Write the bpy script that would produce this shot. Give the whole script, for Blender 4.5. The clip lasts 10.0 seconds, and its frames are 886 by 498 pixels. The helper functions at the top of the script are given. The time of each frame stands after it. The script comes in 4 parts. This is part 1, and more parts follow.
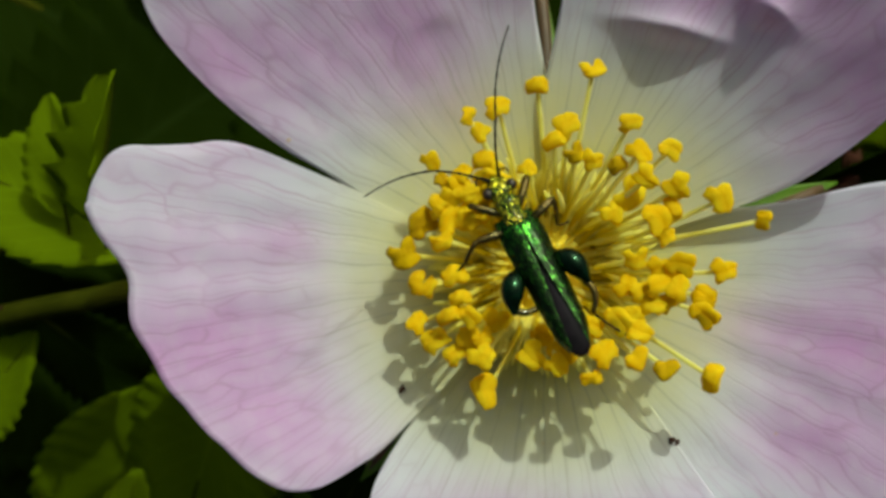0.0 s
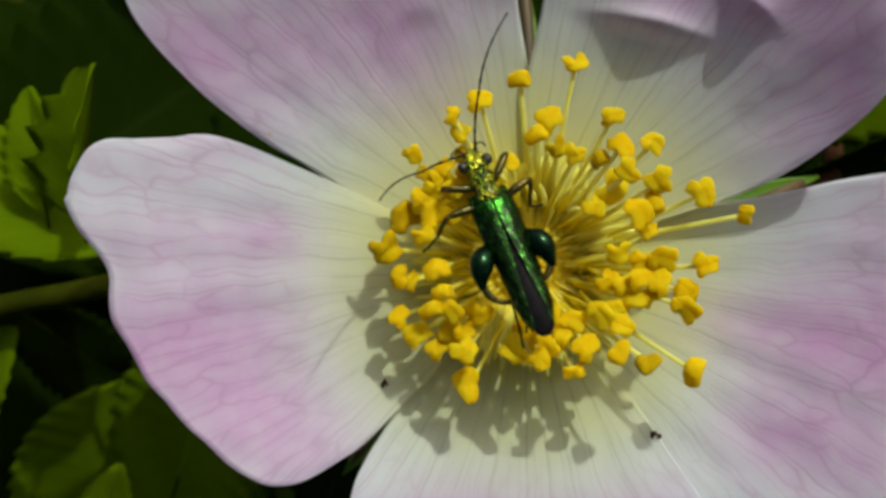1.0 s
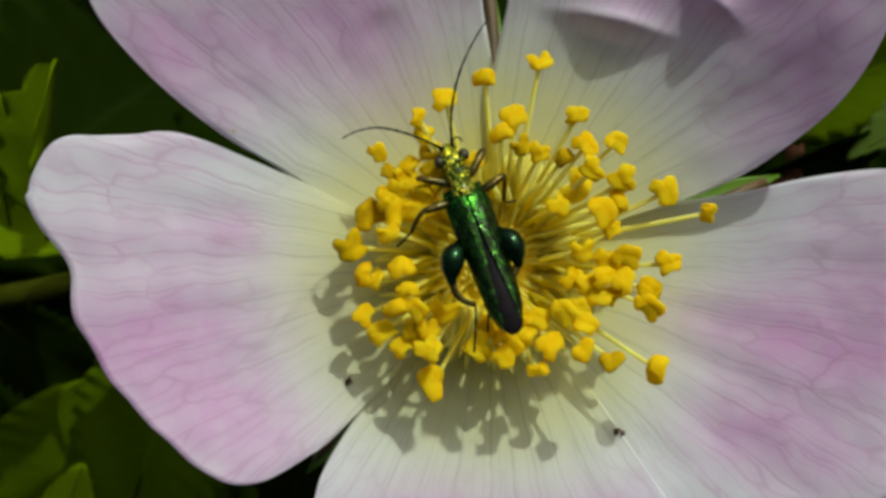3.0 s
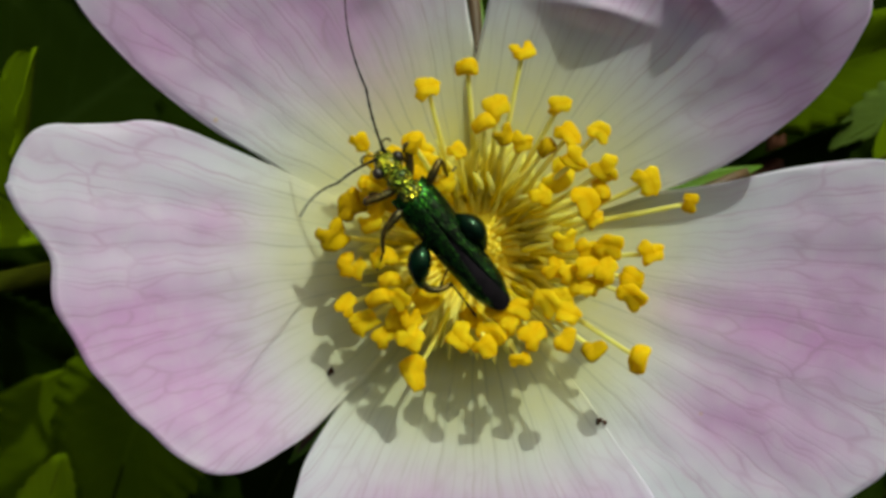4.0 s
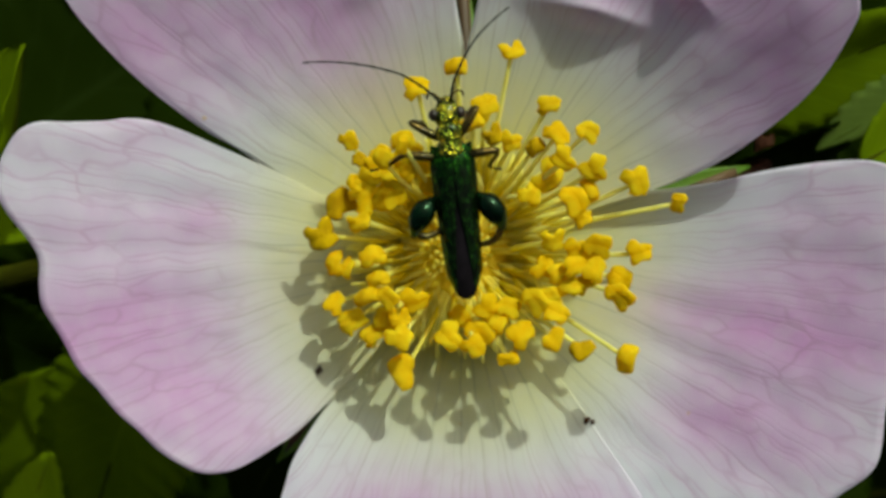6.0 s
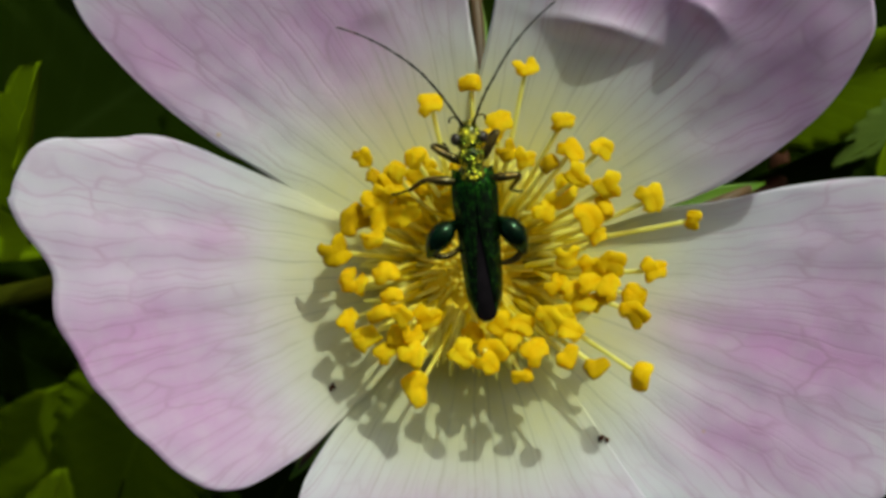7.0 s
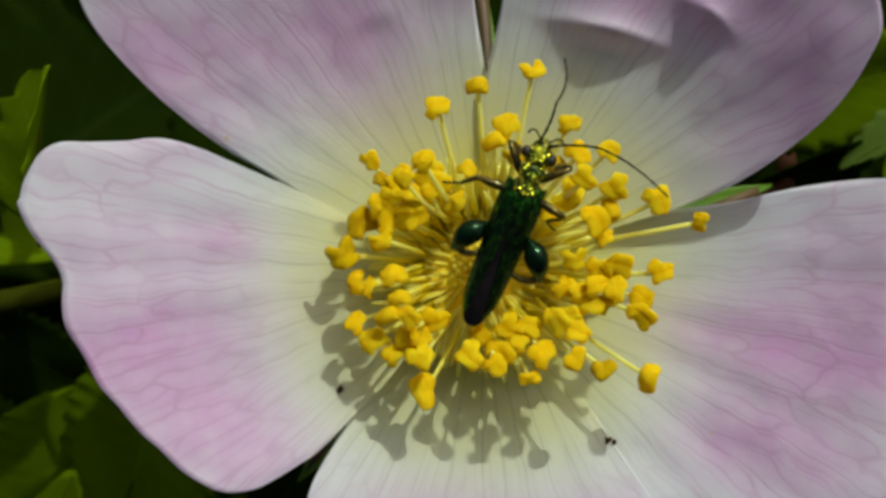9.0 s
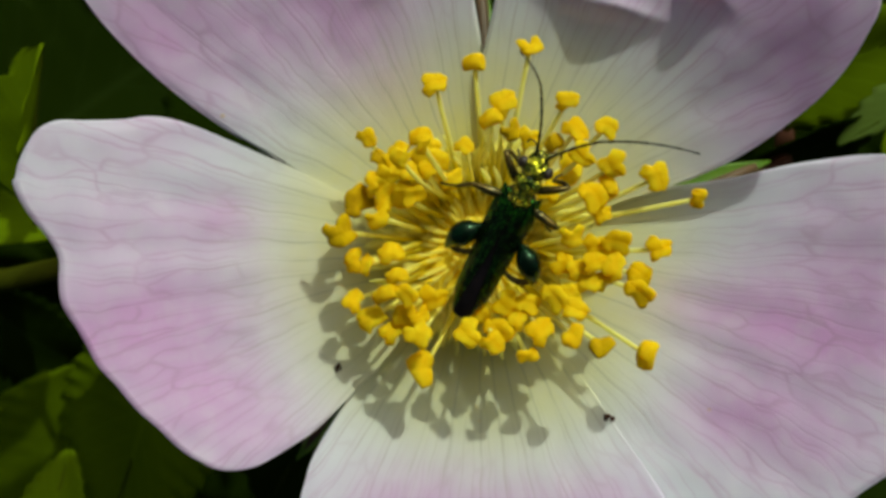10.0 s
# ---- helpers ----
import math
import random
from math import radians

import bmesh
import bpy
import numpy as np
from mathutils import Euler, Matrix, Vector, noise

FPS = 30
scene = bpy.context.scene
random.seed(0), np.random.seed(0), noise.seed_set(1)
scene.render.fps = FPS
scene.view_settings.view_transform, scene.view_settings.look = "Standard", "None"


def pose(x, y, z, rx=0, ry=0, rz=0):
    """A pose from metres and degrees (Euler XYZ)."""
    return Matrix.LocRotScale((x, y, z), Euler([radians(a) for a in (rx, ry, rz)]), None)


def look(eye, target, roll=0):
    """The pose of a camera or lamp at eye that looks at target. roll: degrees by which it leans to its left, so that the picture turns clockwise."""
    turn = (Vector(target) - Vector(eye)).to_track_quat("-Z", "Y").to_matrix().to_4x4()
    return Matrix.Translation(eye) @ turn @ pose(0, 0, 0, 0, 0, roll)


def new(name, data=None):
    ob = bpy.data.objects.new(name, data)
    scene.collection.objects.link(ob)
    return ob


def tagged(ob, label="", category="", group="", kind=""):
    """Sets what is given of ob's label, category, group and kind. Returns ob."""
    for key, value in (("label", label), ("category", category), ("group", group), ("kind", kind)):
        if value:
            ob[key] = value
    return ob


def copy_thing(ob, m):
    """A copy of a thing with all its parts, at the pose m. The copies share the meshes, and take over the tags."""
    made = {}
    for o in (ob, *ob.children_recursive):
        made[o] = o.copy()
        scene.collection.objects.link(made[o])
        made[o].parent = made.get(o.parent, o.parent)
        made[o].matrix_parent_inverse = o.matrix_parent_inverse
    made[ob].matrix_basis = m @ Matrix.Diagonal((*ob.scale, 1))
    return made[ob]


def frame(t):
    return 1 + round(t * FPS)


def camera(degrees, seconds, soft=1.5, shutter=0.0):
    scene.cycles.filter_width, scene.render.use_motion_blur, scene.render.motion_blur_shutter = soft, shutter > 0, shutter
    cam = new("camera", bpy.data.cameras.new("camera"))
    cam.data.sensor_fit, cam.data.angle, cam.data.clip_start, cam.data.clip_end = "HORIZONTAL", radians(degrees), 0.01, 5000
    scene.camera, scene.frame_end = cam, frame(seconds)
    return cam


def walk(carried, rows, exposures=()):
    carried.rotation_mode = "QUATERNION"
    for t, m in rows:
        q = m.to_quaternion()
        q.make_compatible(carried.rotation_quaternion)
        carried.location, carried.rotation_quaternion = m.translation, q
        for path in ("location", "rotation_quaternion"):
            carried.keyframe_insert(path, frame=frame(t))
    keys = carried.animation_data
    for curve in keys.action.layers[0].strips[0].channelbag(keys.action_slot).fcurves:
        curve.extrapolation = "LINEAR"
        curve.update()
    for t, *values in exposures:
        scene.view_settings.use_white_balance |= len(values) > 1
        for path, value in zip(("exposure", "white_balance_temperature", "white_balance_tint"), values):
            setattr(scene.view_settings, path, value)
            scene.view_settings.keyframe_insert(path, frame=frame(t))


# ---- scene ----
MM = 0.001
cam = camera(40, 10.0, soft=3.3)
cam.data.dof.use_dof, cam.data.dof.focus_distance, cam.data.dof.aperture_fstop = True, 0.0545, 75
PATH = [
    (0.0, pose(0, 0, 0.06024, 0.955, 4.643, -0.443)),
    (0.1, pose(0, 0, 0.06026, 1.035, 4.784, -0.452)),
    (0.2, pose(0, 0, 0.06028, 1.195, 5.169, -0.457)),
    (0.3, pose(0, 0, 0.06029, 0.985, 5.193, -0.471)),
    (0.4, pose(0, 0, 0.06031, 0.906, 5.192, -0.482)),
    (0.5, pose(0, 0, 0.06033, 1.008, 5.575, -0.488)),
    (0.6, pose(0, 0, 0.06028, 1.089, 5.676, -0.472)),
    (0.7, pose(0, 0, 0.06024, 0.846, 5.363, -0.463)),
    (0.8, pose(0, 0, 0.06019, 0.920, 4.845, -0.450)),
    (0.9, pose(0, 0, 0.06014, 0.862, 4.378, -0.439)),
    (1.0, pose(0, 0, 0.06011, 0.676, 3.812, -0.429)),
    (1.1, pose(0, 0, 0.06011, 0.590, 3.547, -0.415)),
    (1.2, pose(0, 0, 0.06011, 0.801, 3.339, -0.400)),
    (1.3, pose(0, 0, 0.06012, 0.720, 3.131, -0.387)),
    (1.4, pose(0, 0, 0.06012, 0.772, 3.129, -0.373)),
    (1.5, pose(0, 0, 0.06012, 0.900, 3.182, -0.357)),
    (1.6, pose(0, 0, 0.06014, 1.022, 3.210, -0.433)),
    (1.7, pose(0, 0, 0.06016, 1.459, 3.448, -0.505)),
    (1.8, pose(0, 0, 0.06018, 1.524, 3.377, -0.581)),
    (1.9, pose(0, 0, 0.06020, 0.743, 2.841, -0.667)),
    (2.0, pose(0, 0, 0.06021, -0.430, 2.721, -0.750)),
    (2.1, pose(0, 0, 0.06023, -0.632, 2.845, -0.693)),
    (2.2, pose(0, 0, 0.06024, -0.826, 2.558, -0.636)),
    (2.3, pose(0, 0, 0.06026, -0.570, 2.659, -0.577)),
    (2.4, pose(0, 0, 0.06026, 0.138, 2.812, -0.516)),
    (2.5, pose(0, 0, 0.06028, 0.190, 2.448, -0.458)),
    (2.6, pose(0, 0, 0.06025, 0.128, 2.415, -0.448)),
    (2.7, pose(0, 0, 0.06023, 0.236, 2.512, -0.437)),
    (2.8, pose(0, 0, 0.06019, 0.369, 2.299, -0.425)),
    (2.9, pose(0, 0, 0.06017, 0.555, 2.241, -0.414)),
    (3.0, pose(0, 0, 0.06014, 0.581, 2.145, -0.404)),
    (3.1, pose(0, 0, 0.06011, 0.402, 1.864, -0.307)),
    (3.2, pose(0, 0, 0.06008, -0.005, 1.601, -0.210)),
    (4.3, pose(0, 0, 0.06009, 0.281, 1.319, -0.382)),
    (4.4, pose(0, 0, 0.06011, 1.455, 2.234, -0.327)),
    (4.5, pose(0, 0, 0.06013, 1.259, 2.241, -0.277)),
    (4.6, pose(0, 0, 0.06010, 0.627, 1.437, -0.287)),
    (4.7, pose(0, 0, 0.06007, 0.651, 1.504, -0.292)),
    (4.8, pose(0, 0, 0.06004, 0.595, 1.389, -0.297)),
    (4.9, pose(0, 0, 0.06002, 0.248, 0.913, -0.303)),
    (5.0, pose(0, 0, 0.05999, 0.443, 1.272, -0.308)),
    (5.1, pose(0, 0, 0.06002, 0.827, 1.371, -0.327)),
    (5.2, pose(0, 0, 0.06004, -0.287, 0.470, -0.345)),
    (5.3, pose(0, 0, 0.06007, -0.183, 0.602, -0.365)),
    (5.4, pose(0, 0, 0.06010, 0.744, 1.329, -0.386)),
    (5.5, pose(0, 0, 0.06013, 0.338, 1.355, -0.406)),
    (5.6, pose(0, 0, 0.06014, 0.272, 1.225, -0.353)),
    (5.7, pose(0, 0, 0.06015, -0.091, 1.026, -0.300)),
    (6.8, pose(0, 0, 0.05997, 0.755, 0.640, -0.068)),
    (6.9, pose(0, 0, 0.05998, 0.492, 1.025, -0.079)),
    (7.0, pose(0, 0, 0.05999, 0.858, 1.437, -0.092)),
    (7.1, pose(0, 0, 0.05999, 0.824, 1.290, -0.117)),
    (7.2, pose(0, 0, 0.06000, 0.211, 0.736, -0.142)),
    (7.3, pose(0, 0, 0.06000, 0.632, 0.751, -0.168)),
    (7.4, pose(0, 0, 0.06000, 0.469, 1.283, -0.191)),
    (7.5, pose(0, 0, 0.06000, 0.673, 1.644, -0.215)),
    (7.6, pose(0, 0, 0.06001, 0.720, 1.632, -0.152)),
    (7.7, pose(0, 0, 0.06002, 1.399, 1.655, -0.090)),
    (7.8, pose(0, 0, 0.06003, 1.282, 1.730, -0.027)),
    (7.9, pose(0, 0, 0.06005, 1.696, 1.908, 0.036)),
    (8.0, pose(0, 0, 0.06005, 1.627, 2.218, 0.101)),
    (8.1, pose(0, 0, 0.06002, 1.428, 2.213, 0.063)),
    (8.2, pose(0, 0, 0.05999, 1.461, 1.927, 0.022)),
    (8.3, pose(0, 0, 0.05996, 1.098, 1.666, -0.017)),
    (8.4, pose(0, 0, 0.05993, 0.840, 1.457, -0.056)),
    (8.5, pose(0, 0, 0.05990, 1.275, 2.112, -0.090)),
    (8.6, pose(0, 0, 0.05994, 1.248, 2.325, -0.107)),
    (8.7, pose(0, 0, 0.05999, 0.297, 1.412, -0.131)),
    (8.8, pose(0, 0, 0.06004, 0.908, 2.023, -0.146)),
    (8.9, pose(0, 0, 0.06008, 1.917, 2.763, -0.156)),
    (9.0, pose(0, 0, 0.06013, 0.967, 1.782, -0.184)),
    (9.1, pose(0, 0, 0.06010, 1.101, 1.969, -0.181)),
    (9.2, pose(0, 0, 0.06008, 1.446, 2.502, -0.173)),
    (9.3, pose(0, 0, 0.06006, 0.996, 1.948, -0.176)),
    (9.4, pose(0, 0, 0.06005, 1.051, 2.041, -0.172)),
    (9.5, pose(0, 0, 0.06003, 1.328, 2.468, -0.166)),
    (9.6, pose(0, 0, 0.06001, 0.105, 1.726, -0.220)),
    (9.7, pose(0, 0, 0.06001, -0.074, 1.524, -0.268)),
    (9.8, pose(0, 0, 0.06000, -0.201, 1.865, -0.318)),
    (9.9, pose(0, 0, 0.05999, 0.177, 1.639, -0.366)),
    (10.0, pose(0, 0, 0.05998, -0.093, 1.672, -0.414)),
]
walk(cam, PATH, exposures=[(0.0, -0.28, 6420, -22), (10.0, -0.28, 6420, -22)])

# ---- light ----
SUN = Vector((0.355, 0.636, 0.686))
world = bpy.data.worlds.new("sky")
scene.world = world
world.use_nodes = True
sky = world.node_tree.nodes.new("ShaderNodeTexSky")
sky.sky_type, sky.sun_disc = "NISHITA", False
sky.sun_elevation, sky.sun_rotation = radians(43.3), radians(29.2)
sky.air_density, sky.dust_density, sky.ozone_density = 0.35, 7.0, 0.4
back = world.node_tree.nodes["Background"]
back.inputs["Strength"].default_value = 0.12
world.node_tree.links.new(sky.outputs[0], back.inputs["Color"])
sun = new("sun", bpy.data.lights.new("sun", "SUN"))
sun.data.energy, sun.data.angle, sun.data.color = 2.68, radians(0.9), (1.0, 0.955, 0.92)
sun.matrix_world = look(SUN * 2, (0, 0, 0))


# ---- materials ----
def material(name, rough=0.5, metal=0.0, **sockets):
    m = bpy.data.materials.new(name)
    m.use_nodes = True
    p = m.node_tree.nodes["Principled BSDF"]
    p.inputs["Roughness"].default_value, p.inputs["Metallic"].default_value = rough, metal
    for key, value in sockets.items():
        p.inputs[key.replace("_", " ")].default_value = value
    return m, m.node_tree, p


def node(nt, kind, links=(), **settings):
    n = nt.nodes.new("ShaderNode" + kind)
    for key, value in settings.items():
        if key in n.inputs:
            n.inputs[key].default_value = value
        else:
            setattr(n, key, value)
    for socket, source in links:
        nt.links.new(source, n.inputs[socket])
    return n


def calc(nt, op, a, b=None, c=None, clamp=False):
    n = nt.nodes.new("ShaderNodeMath")
    n.operation, n.use_clamp = op, clamp
    for i, v in enumerate((a, b, c)):
        if v is None:
            continue
        if isinstance(v, (int, float)):
            n.inputs[i].default_value = v
        else:
            nt.links.new(v, n.inputs[i])
    return n.outputs[0]


def step(nt, x, lo, hi, a=0.0, b=1.0):
    n = nt.nodes.new("ShaderNodeMapRange")
    n.interpolation_type = "SMOOTHSTEP"
    nt.links.new(x, n.inputs[0])
    for i, v in enumerate((lo, hi, a, b)):
        n.inputs[i + 1].default_value = v
    return n.outputs[0]


def mix(nt, fac, a, b):
    n = nt.nodes.new("ShaderNodeMix")
    n.data_type = "RGBA"
    for sock, v in ((n.inputs[0], fac), (n.inputs[6], a), (n.inputs[7], b)):
        if isinstance(v, (int, float)):
            sock.default_value = v
        elif isinstance(v, tuple):
            sock.default_value = (*v, 1)
        else:
            nt.links.new(v, sock)
    return n.outputs[2]


def noise_at(nt, vec, scale, detail=3.0, rough=0.55):
    n = node(nt, "TexNoise", [("Vector", vec)] if vec else [], Scale=scale, Detail=detail, Roughness=rough)
    return n.outputs["Fac"]


def bump(nt, p, height, distance, strength=0.5):
    n = node(nt, "Bump", [("Height", height)], Strength=strength, Distance=distance)
    nt.links.new(n.outputs[0], p.inputs["Normal"])


def coords(nt, kind="Object"):
    return nt.nodes.new("ShaderNodeTexCoord").outputs[kind]


def translucent(nt, p, colour, amount):
    """Lets part of the light through a thin leaf or petal."""
    t = nt.nodes.new("ShaderNodeBsdfTranslucent")
    nt.links.new(colour, t.inputs["Color"])
    s = nt.nodes.new("ShaderNodeMixShader")
    s.inputs[0].default_value = amount
    nt.links.new(p.outputs[0], s.inputs[1])
    nt.links.new(t.outputs[0], s.inputs[2])
    nt.links.new(s.outputs[0], nt.nodes["Material Output"].inputs["Surface"])


def petal_material(name):
    """Petal skin: yellow at the base, then white, with lilac-pink flushes and a net of veins."""
    m, nt, p = material(name, 0.55)
    uv = coords(nt, "UV")
    ob = coords(nt, "Object")
    flush = node(nt, "Attribute", attribute_name="pigment").outputs["Fac"]
    sep = node(nt, "SeparateXYZ", [("Vector", uv)])
    angle, r = sep.outputs[0], sep.outputs[1]          # degrees / 100, metres out / 0.02
    drift = noise_at(nt, ob, 260, 2)
    wave = noise_at(nt, ob, 700, 2)
    sway = calc(nt, "ADD", calc(nt, "MULTIPLY", drift, 1.1), calc(nt, "MULTIPLY", wave, 0.16))
    def line(scale, wobble, width):
        """Radial veins at uneven angles, of one width all along."""
        w = calc(nt, "ADD", calc(nt, "MULTIPLY", angle, scale), calc(nt, "MULTIPLY", sway, wobble))
        v = node(nt, "TexVoronoi", [("W", w)], voronoi_dimensions="1D", feature="DISTANCE_TO_EDGE", Scale=1.0)
        return step(nt, calc(nt, "MULTIPLY", v.outputs["Distance"], r), 0.0, width * scale / 35.0, 1.0, 0.0)
    stems = line(14.0, 0.5, 0.075)
    twigs = calc(nt, "MULTIPLY", line(27.0, 1.1, 0.055), step(nt, r, 0.34, 0.5))
    vein = calc(nt, "MAXIMUM", stems, calc(nt, "MULTIPLY", twigs, 0.6))
    fine = node(nt, "CombineXYZ", [
        ("X", calc(nt, "ADD", calc(nt, "MULTIPLY", angle, 30.0), calc(nt, "MULTIPLY", sway, 1.5))),
        ("Y", calc(nt, "ADD", calc(nt, "MULTIPLY", r, 3.8), calc(nt, "MULTIPLY", noise_at(nt, ob, 300, 2), 1.6)))])
    vor2 = node(nt, "TexVoronoi", [("Vector", fine.outputs[0])], voronoi_dimensions="2D", feature="DISTANCE_TO_EDGE", Scale=1.0)
    vein2 = step(nt, vor2.outputs["Distance"], 0.0, 0.085, 1.0, 0.0)
    outer = step(nt, r, 0.40, 0.72)
    blotch = noise_at(nt, ob, 170, 4, 0.6)
    mottle = step(nt, noise_at(nt, ob, 480, 3, 0.6), 0.35, 0.65, 0.92, 1.04)
    pink = calc(nt, "MULTIPLY", calc(nt, "MULTIPLY", flush, step(nt, blotch, 0.3, 0.62, 0.9, 1.08)), mottle, clamp=True)
    base = mix(nt, step(nt, r, 0.12, 0.42), (0.90, 0.80, 0.06), (0.86, 0.82, 0.54))
    base = mix(nt, step(nt, r, 0.36, 0.60), base, (0.86, 0.85, 0.82))
    base = mix(nt, outer, base, (0.82, 0.79, 0.89))
    halo = calc(nt, "MULTIPLY", step(nt, vor2.outputs["Distance"], 0.0, 0.34, 1.0, 0.0), outer)
    pink = calc(nt, "ADD", calc(nt, "MULTIPLY", pink, 0.92), calc(nt, "MULTIPLY", halo, 0.09), clamp=True)
    base = mix(nt, pink, base, (0.755, 0.43, 0.77))
    soft = noise_at(nt, ob, 900, 3, 0.6)
    base = mix(nt, step(nt, soft, 0.42, 0.72, 0.0, 0.2), base, (0.86, 0.83, 0.87))
    vein_colour = mix(nt, outer, (0.46, 0.44, 0.28), (0.58, 0.35, 0.56))
    amount = calc(nt, "MULTIPLY", vein, calc(nt, "ADD", calc(nt, "MULTIPLY", outer, 0.02), 0.42))
    net = calc(nt, "MULTIPLY", calc(nt, "MULTIPLY", vein2, outer), calc(nt, "ADD", calc(nt, "MULTIPLY", pink, 0.28), 0.22))
    amount = calc(nt, "MAXIMUM", amount, net)
    amount = calc(nt, "MULTIPLY", amount, step(nt, noise_at(nt, ob, 420, 2), 0.3, 0.62, 0.25, 1.05))
    colour = mix(nt, amount, base, vein_colour)
    grain = node(nt, "TexVoronoi", [("Vector", ob)], feature="F1", Scale=1000)    # scattered pollen
    pick = node(nt, "SeparateXYZ", [("Vector", grain.outputs["Color"])]).outputs[0]
    pollen = calc(nt, "MULTIPLY", step(nt, grain.outputs["Distance"], 0.06, 0.14, 1.0, 0.0), step(nt, pick, 0.955, 0.965, 0.0, 0.5))
    colour = mix(nt, pollen, colour, (0.80, 0.52, 0.10))
    nt.links.new(colour, p.inputs["Base Color"])
    p.inputs["Sheen Weight"].default_value = 0.15
    p.inputs["Specular IOR Level"].default_value = 0.25
    height = calc(nt, "ADD", calc(nt, "MULTIPLY", vein, -0.5), calc(nt, "MULTIPLY", vein2, -0.3))
    height = calc(nt, "ADD", height, calc(nt, "MULTIPLY", soft, 0.9))
    bump(nt, p, height, 0.00005, 0.35)
    translucent(nt, p, colour, 0.53)
    return m


def plain(name, lo, hi, scale, rough=0.5, bumped=0.00003, thin=0.0, detail=4, metal=0.0, by_object=True, **sockets):
    """A surface that wanders between two colours, with fine relief."""
    m, nt, p = material(name, rough, metal, **sockets)
    ob = coords(nt)
    f = noise_at(nt, ob, scale, detail, 0.6)
    fac = step(nt, f, 0.3, 0.7)
    if by_object:
        info = nt.nodes.new("ShaderNodeObjectInfo")
        fac = calc(nt, "ADD", calc(nt, "MULTIPLY", fac, 0.65), calc(nt, "MULTIPLY", info.outputs["Random"], 0.35))
    colour = mix(nt, fac, lo, hi)
    nt.links.new(colour, p.inputs["Base Color"])
    grain = noise_at(nt, ob, scale * 6, 3, 0.6)
    bump(nt, p, calc(nt, "ADD", calc(nt, "MULTIPLY", grain, 0.6), f), bumped, 0.6)
    if thin:
        translucent(nt, p, colour, thin)
    return m


def filament_material(name):
    """Filaments: deep golden yellow at the foot, paler towards the tip, letting much light through."""
    m, nt, p = material(name, 0.5, Specular_IOR_Level=0.2)
    ob = coords(nt)
    far = node(nt, "VectorMath", [(0, ob)], operation="LENGTH").outputs["Value"]
    # tips are paler; the foot colour also holds the heart's golden shade
    colour = mix(nt, step(nt, far, 0.0008, 0.0048), (0.98, 0.84, 0.05), (0.98, 0.93, 0.32))
    colour = mix(nt, step(nt, noise_at(nt, ob, 1100, 3), 0.4, 0.7, 0.0, 0.3), colour, (0.97, 0.79, 0.03))
    nt.links.new(colour, p.inputs["Base Color"])
    bump(nt, p, noise_at(nt, ob, 5000, 3), 0.00002, 0.5)
    translucent(nt, p, colour, 0.56)
    return m


def leaf_material(name, lo, hi, thin):
    m, nt, p = material(name, 0.65, Specular_IOR_Level=0.012)
    uv, ob = coords(nt, "UV"), coords(nt)
    sep = node(nt, "SeparateXYZ", [("Vector", uv)])
    side = calc(nt, "ABSOLUTE", calc(nt, "SUBTRACT", sep.outputs[0], 0.5))
    run = calc(nt, "FRACT", calc(nt, "MULTIPLY", calc(nt, "SUBTRACT", sep.outputs[1], calc(nt, "MULTIPLY", side, 0.7)), 9.0))
    rib = step(nt, calc(nt, "ABSOLUTE", calc(nt, "SUBTRACT", run, 0.5)), 0.0, 0.10, 1.0, 0.0)
    mid = step(nt, side, 0.0, 0.03, 1.0, 0.0)
    rib = calc(nt, "MAXIMUM", calc(nt, "MULTIPLY", rib, 0.5), mid)
    f = noise_at(nt, ob, 220, 4)
    info = nt.nodes.new("ShaderNodeObjectInfo")
    fac = calc(nt, "ADD", calc(nt, "MULTIPLY", step(nt, f, 0.3, 0.7), 0.6), calc(nt, "MULTIPLY", info.outputs["Random"], 0.4))
    colour = mix(nt, fac, lo, hi)
    colour = mix(nt, calc(nt, "MULTIPLY", rib, 0.2), colour, tuple(min(1, c * 1.7 + 0.01) for c in hi))
    nt.links.new(colour, p.inputs["Base Color"])
    bump(nt, p, calc(nt, "ADD", calc(nt, "MULTIPLY", rib, -0.4), calc(nt, "MULTIPLY", noise_at(nt, ob, 1500, 3), 0.6)), 0.0001, 0.6)
    translucent(nt, p, colour, thin)
    return m


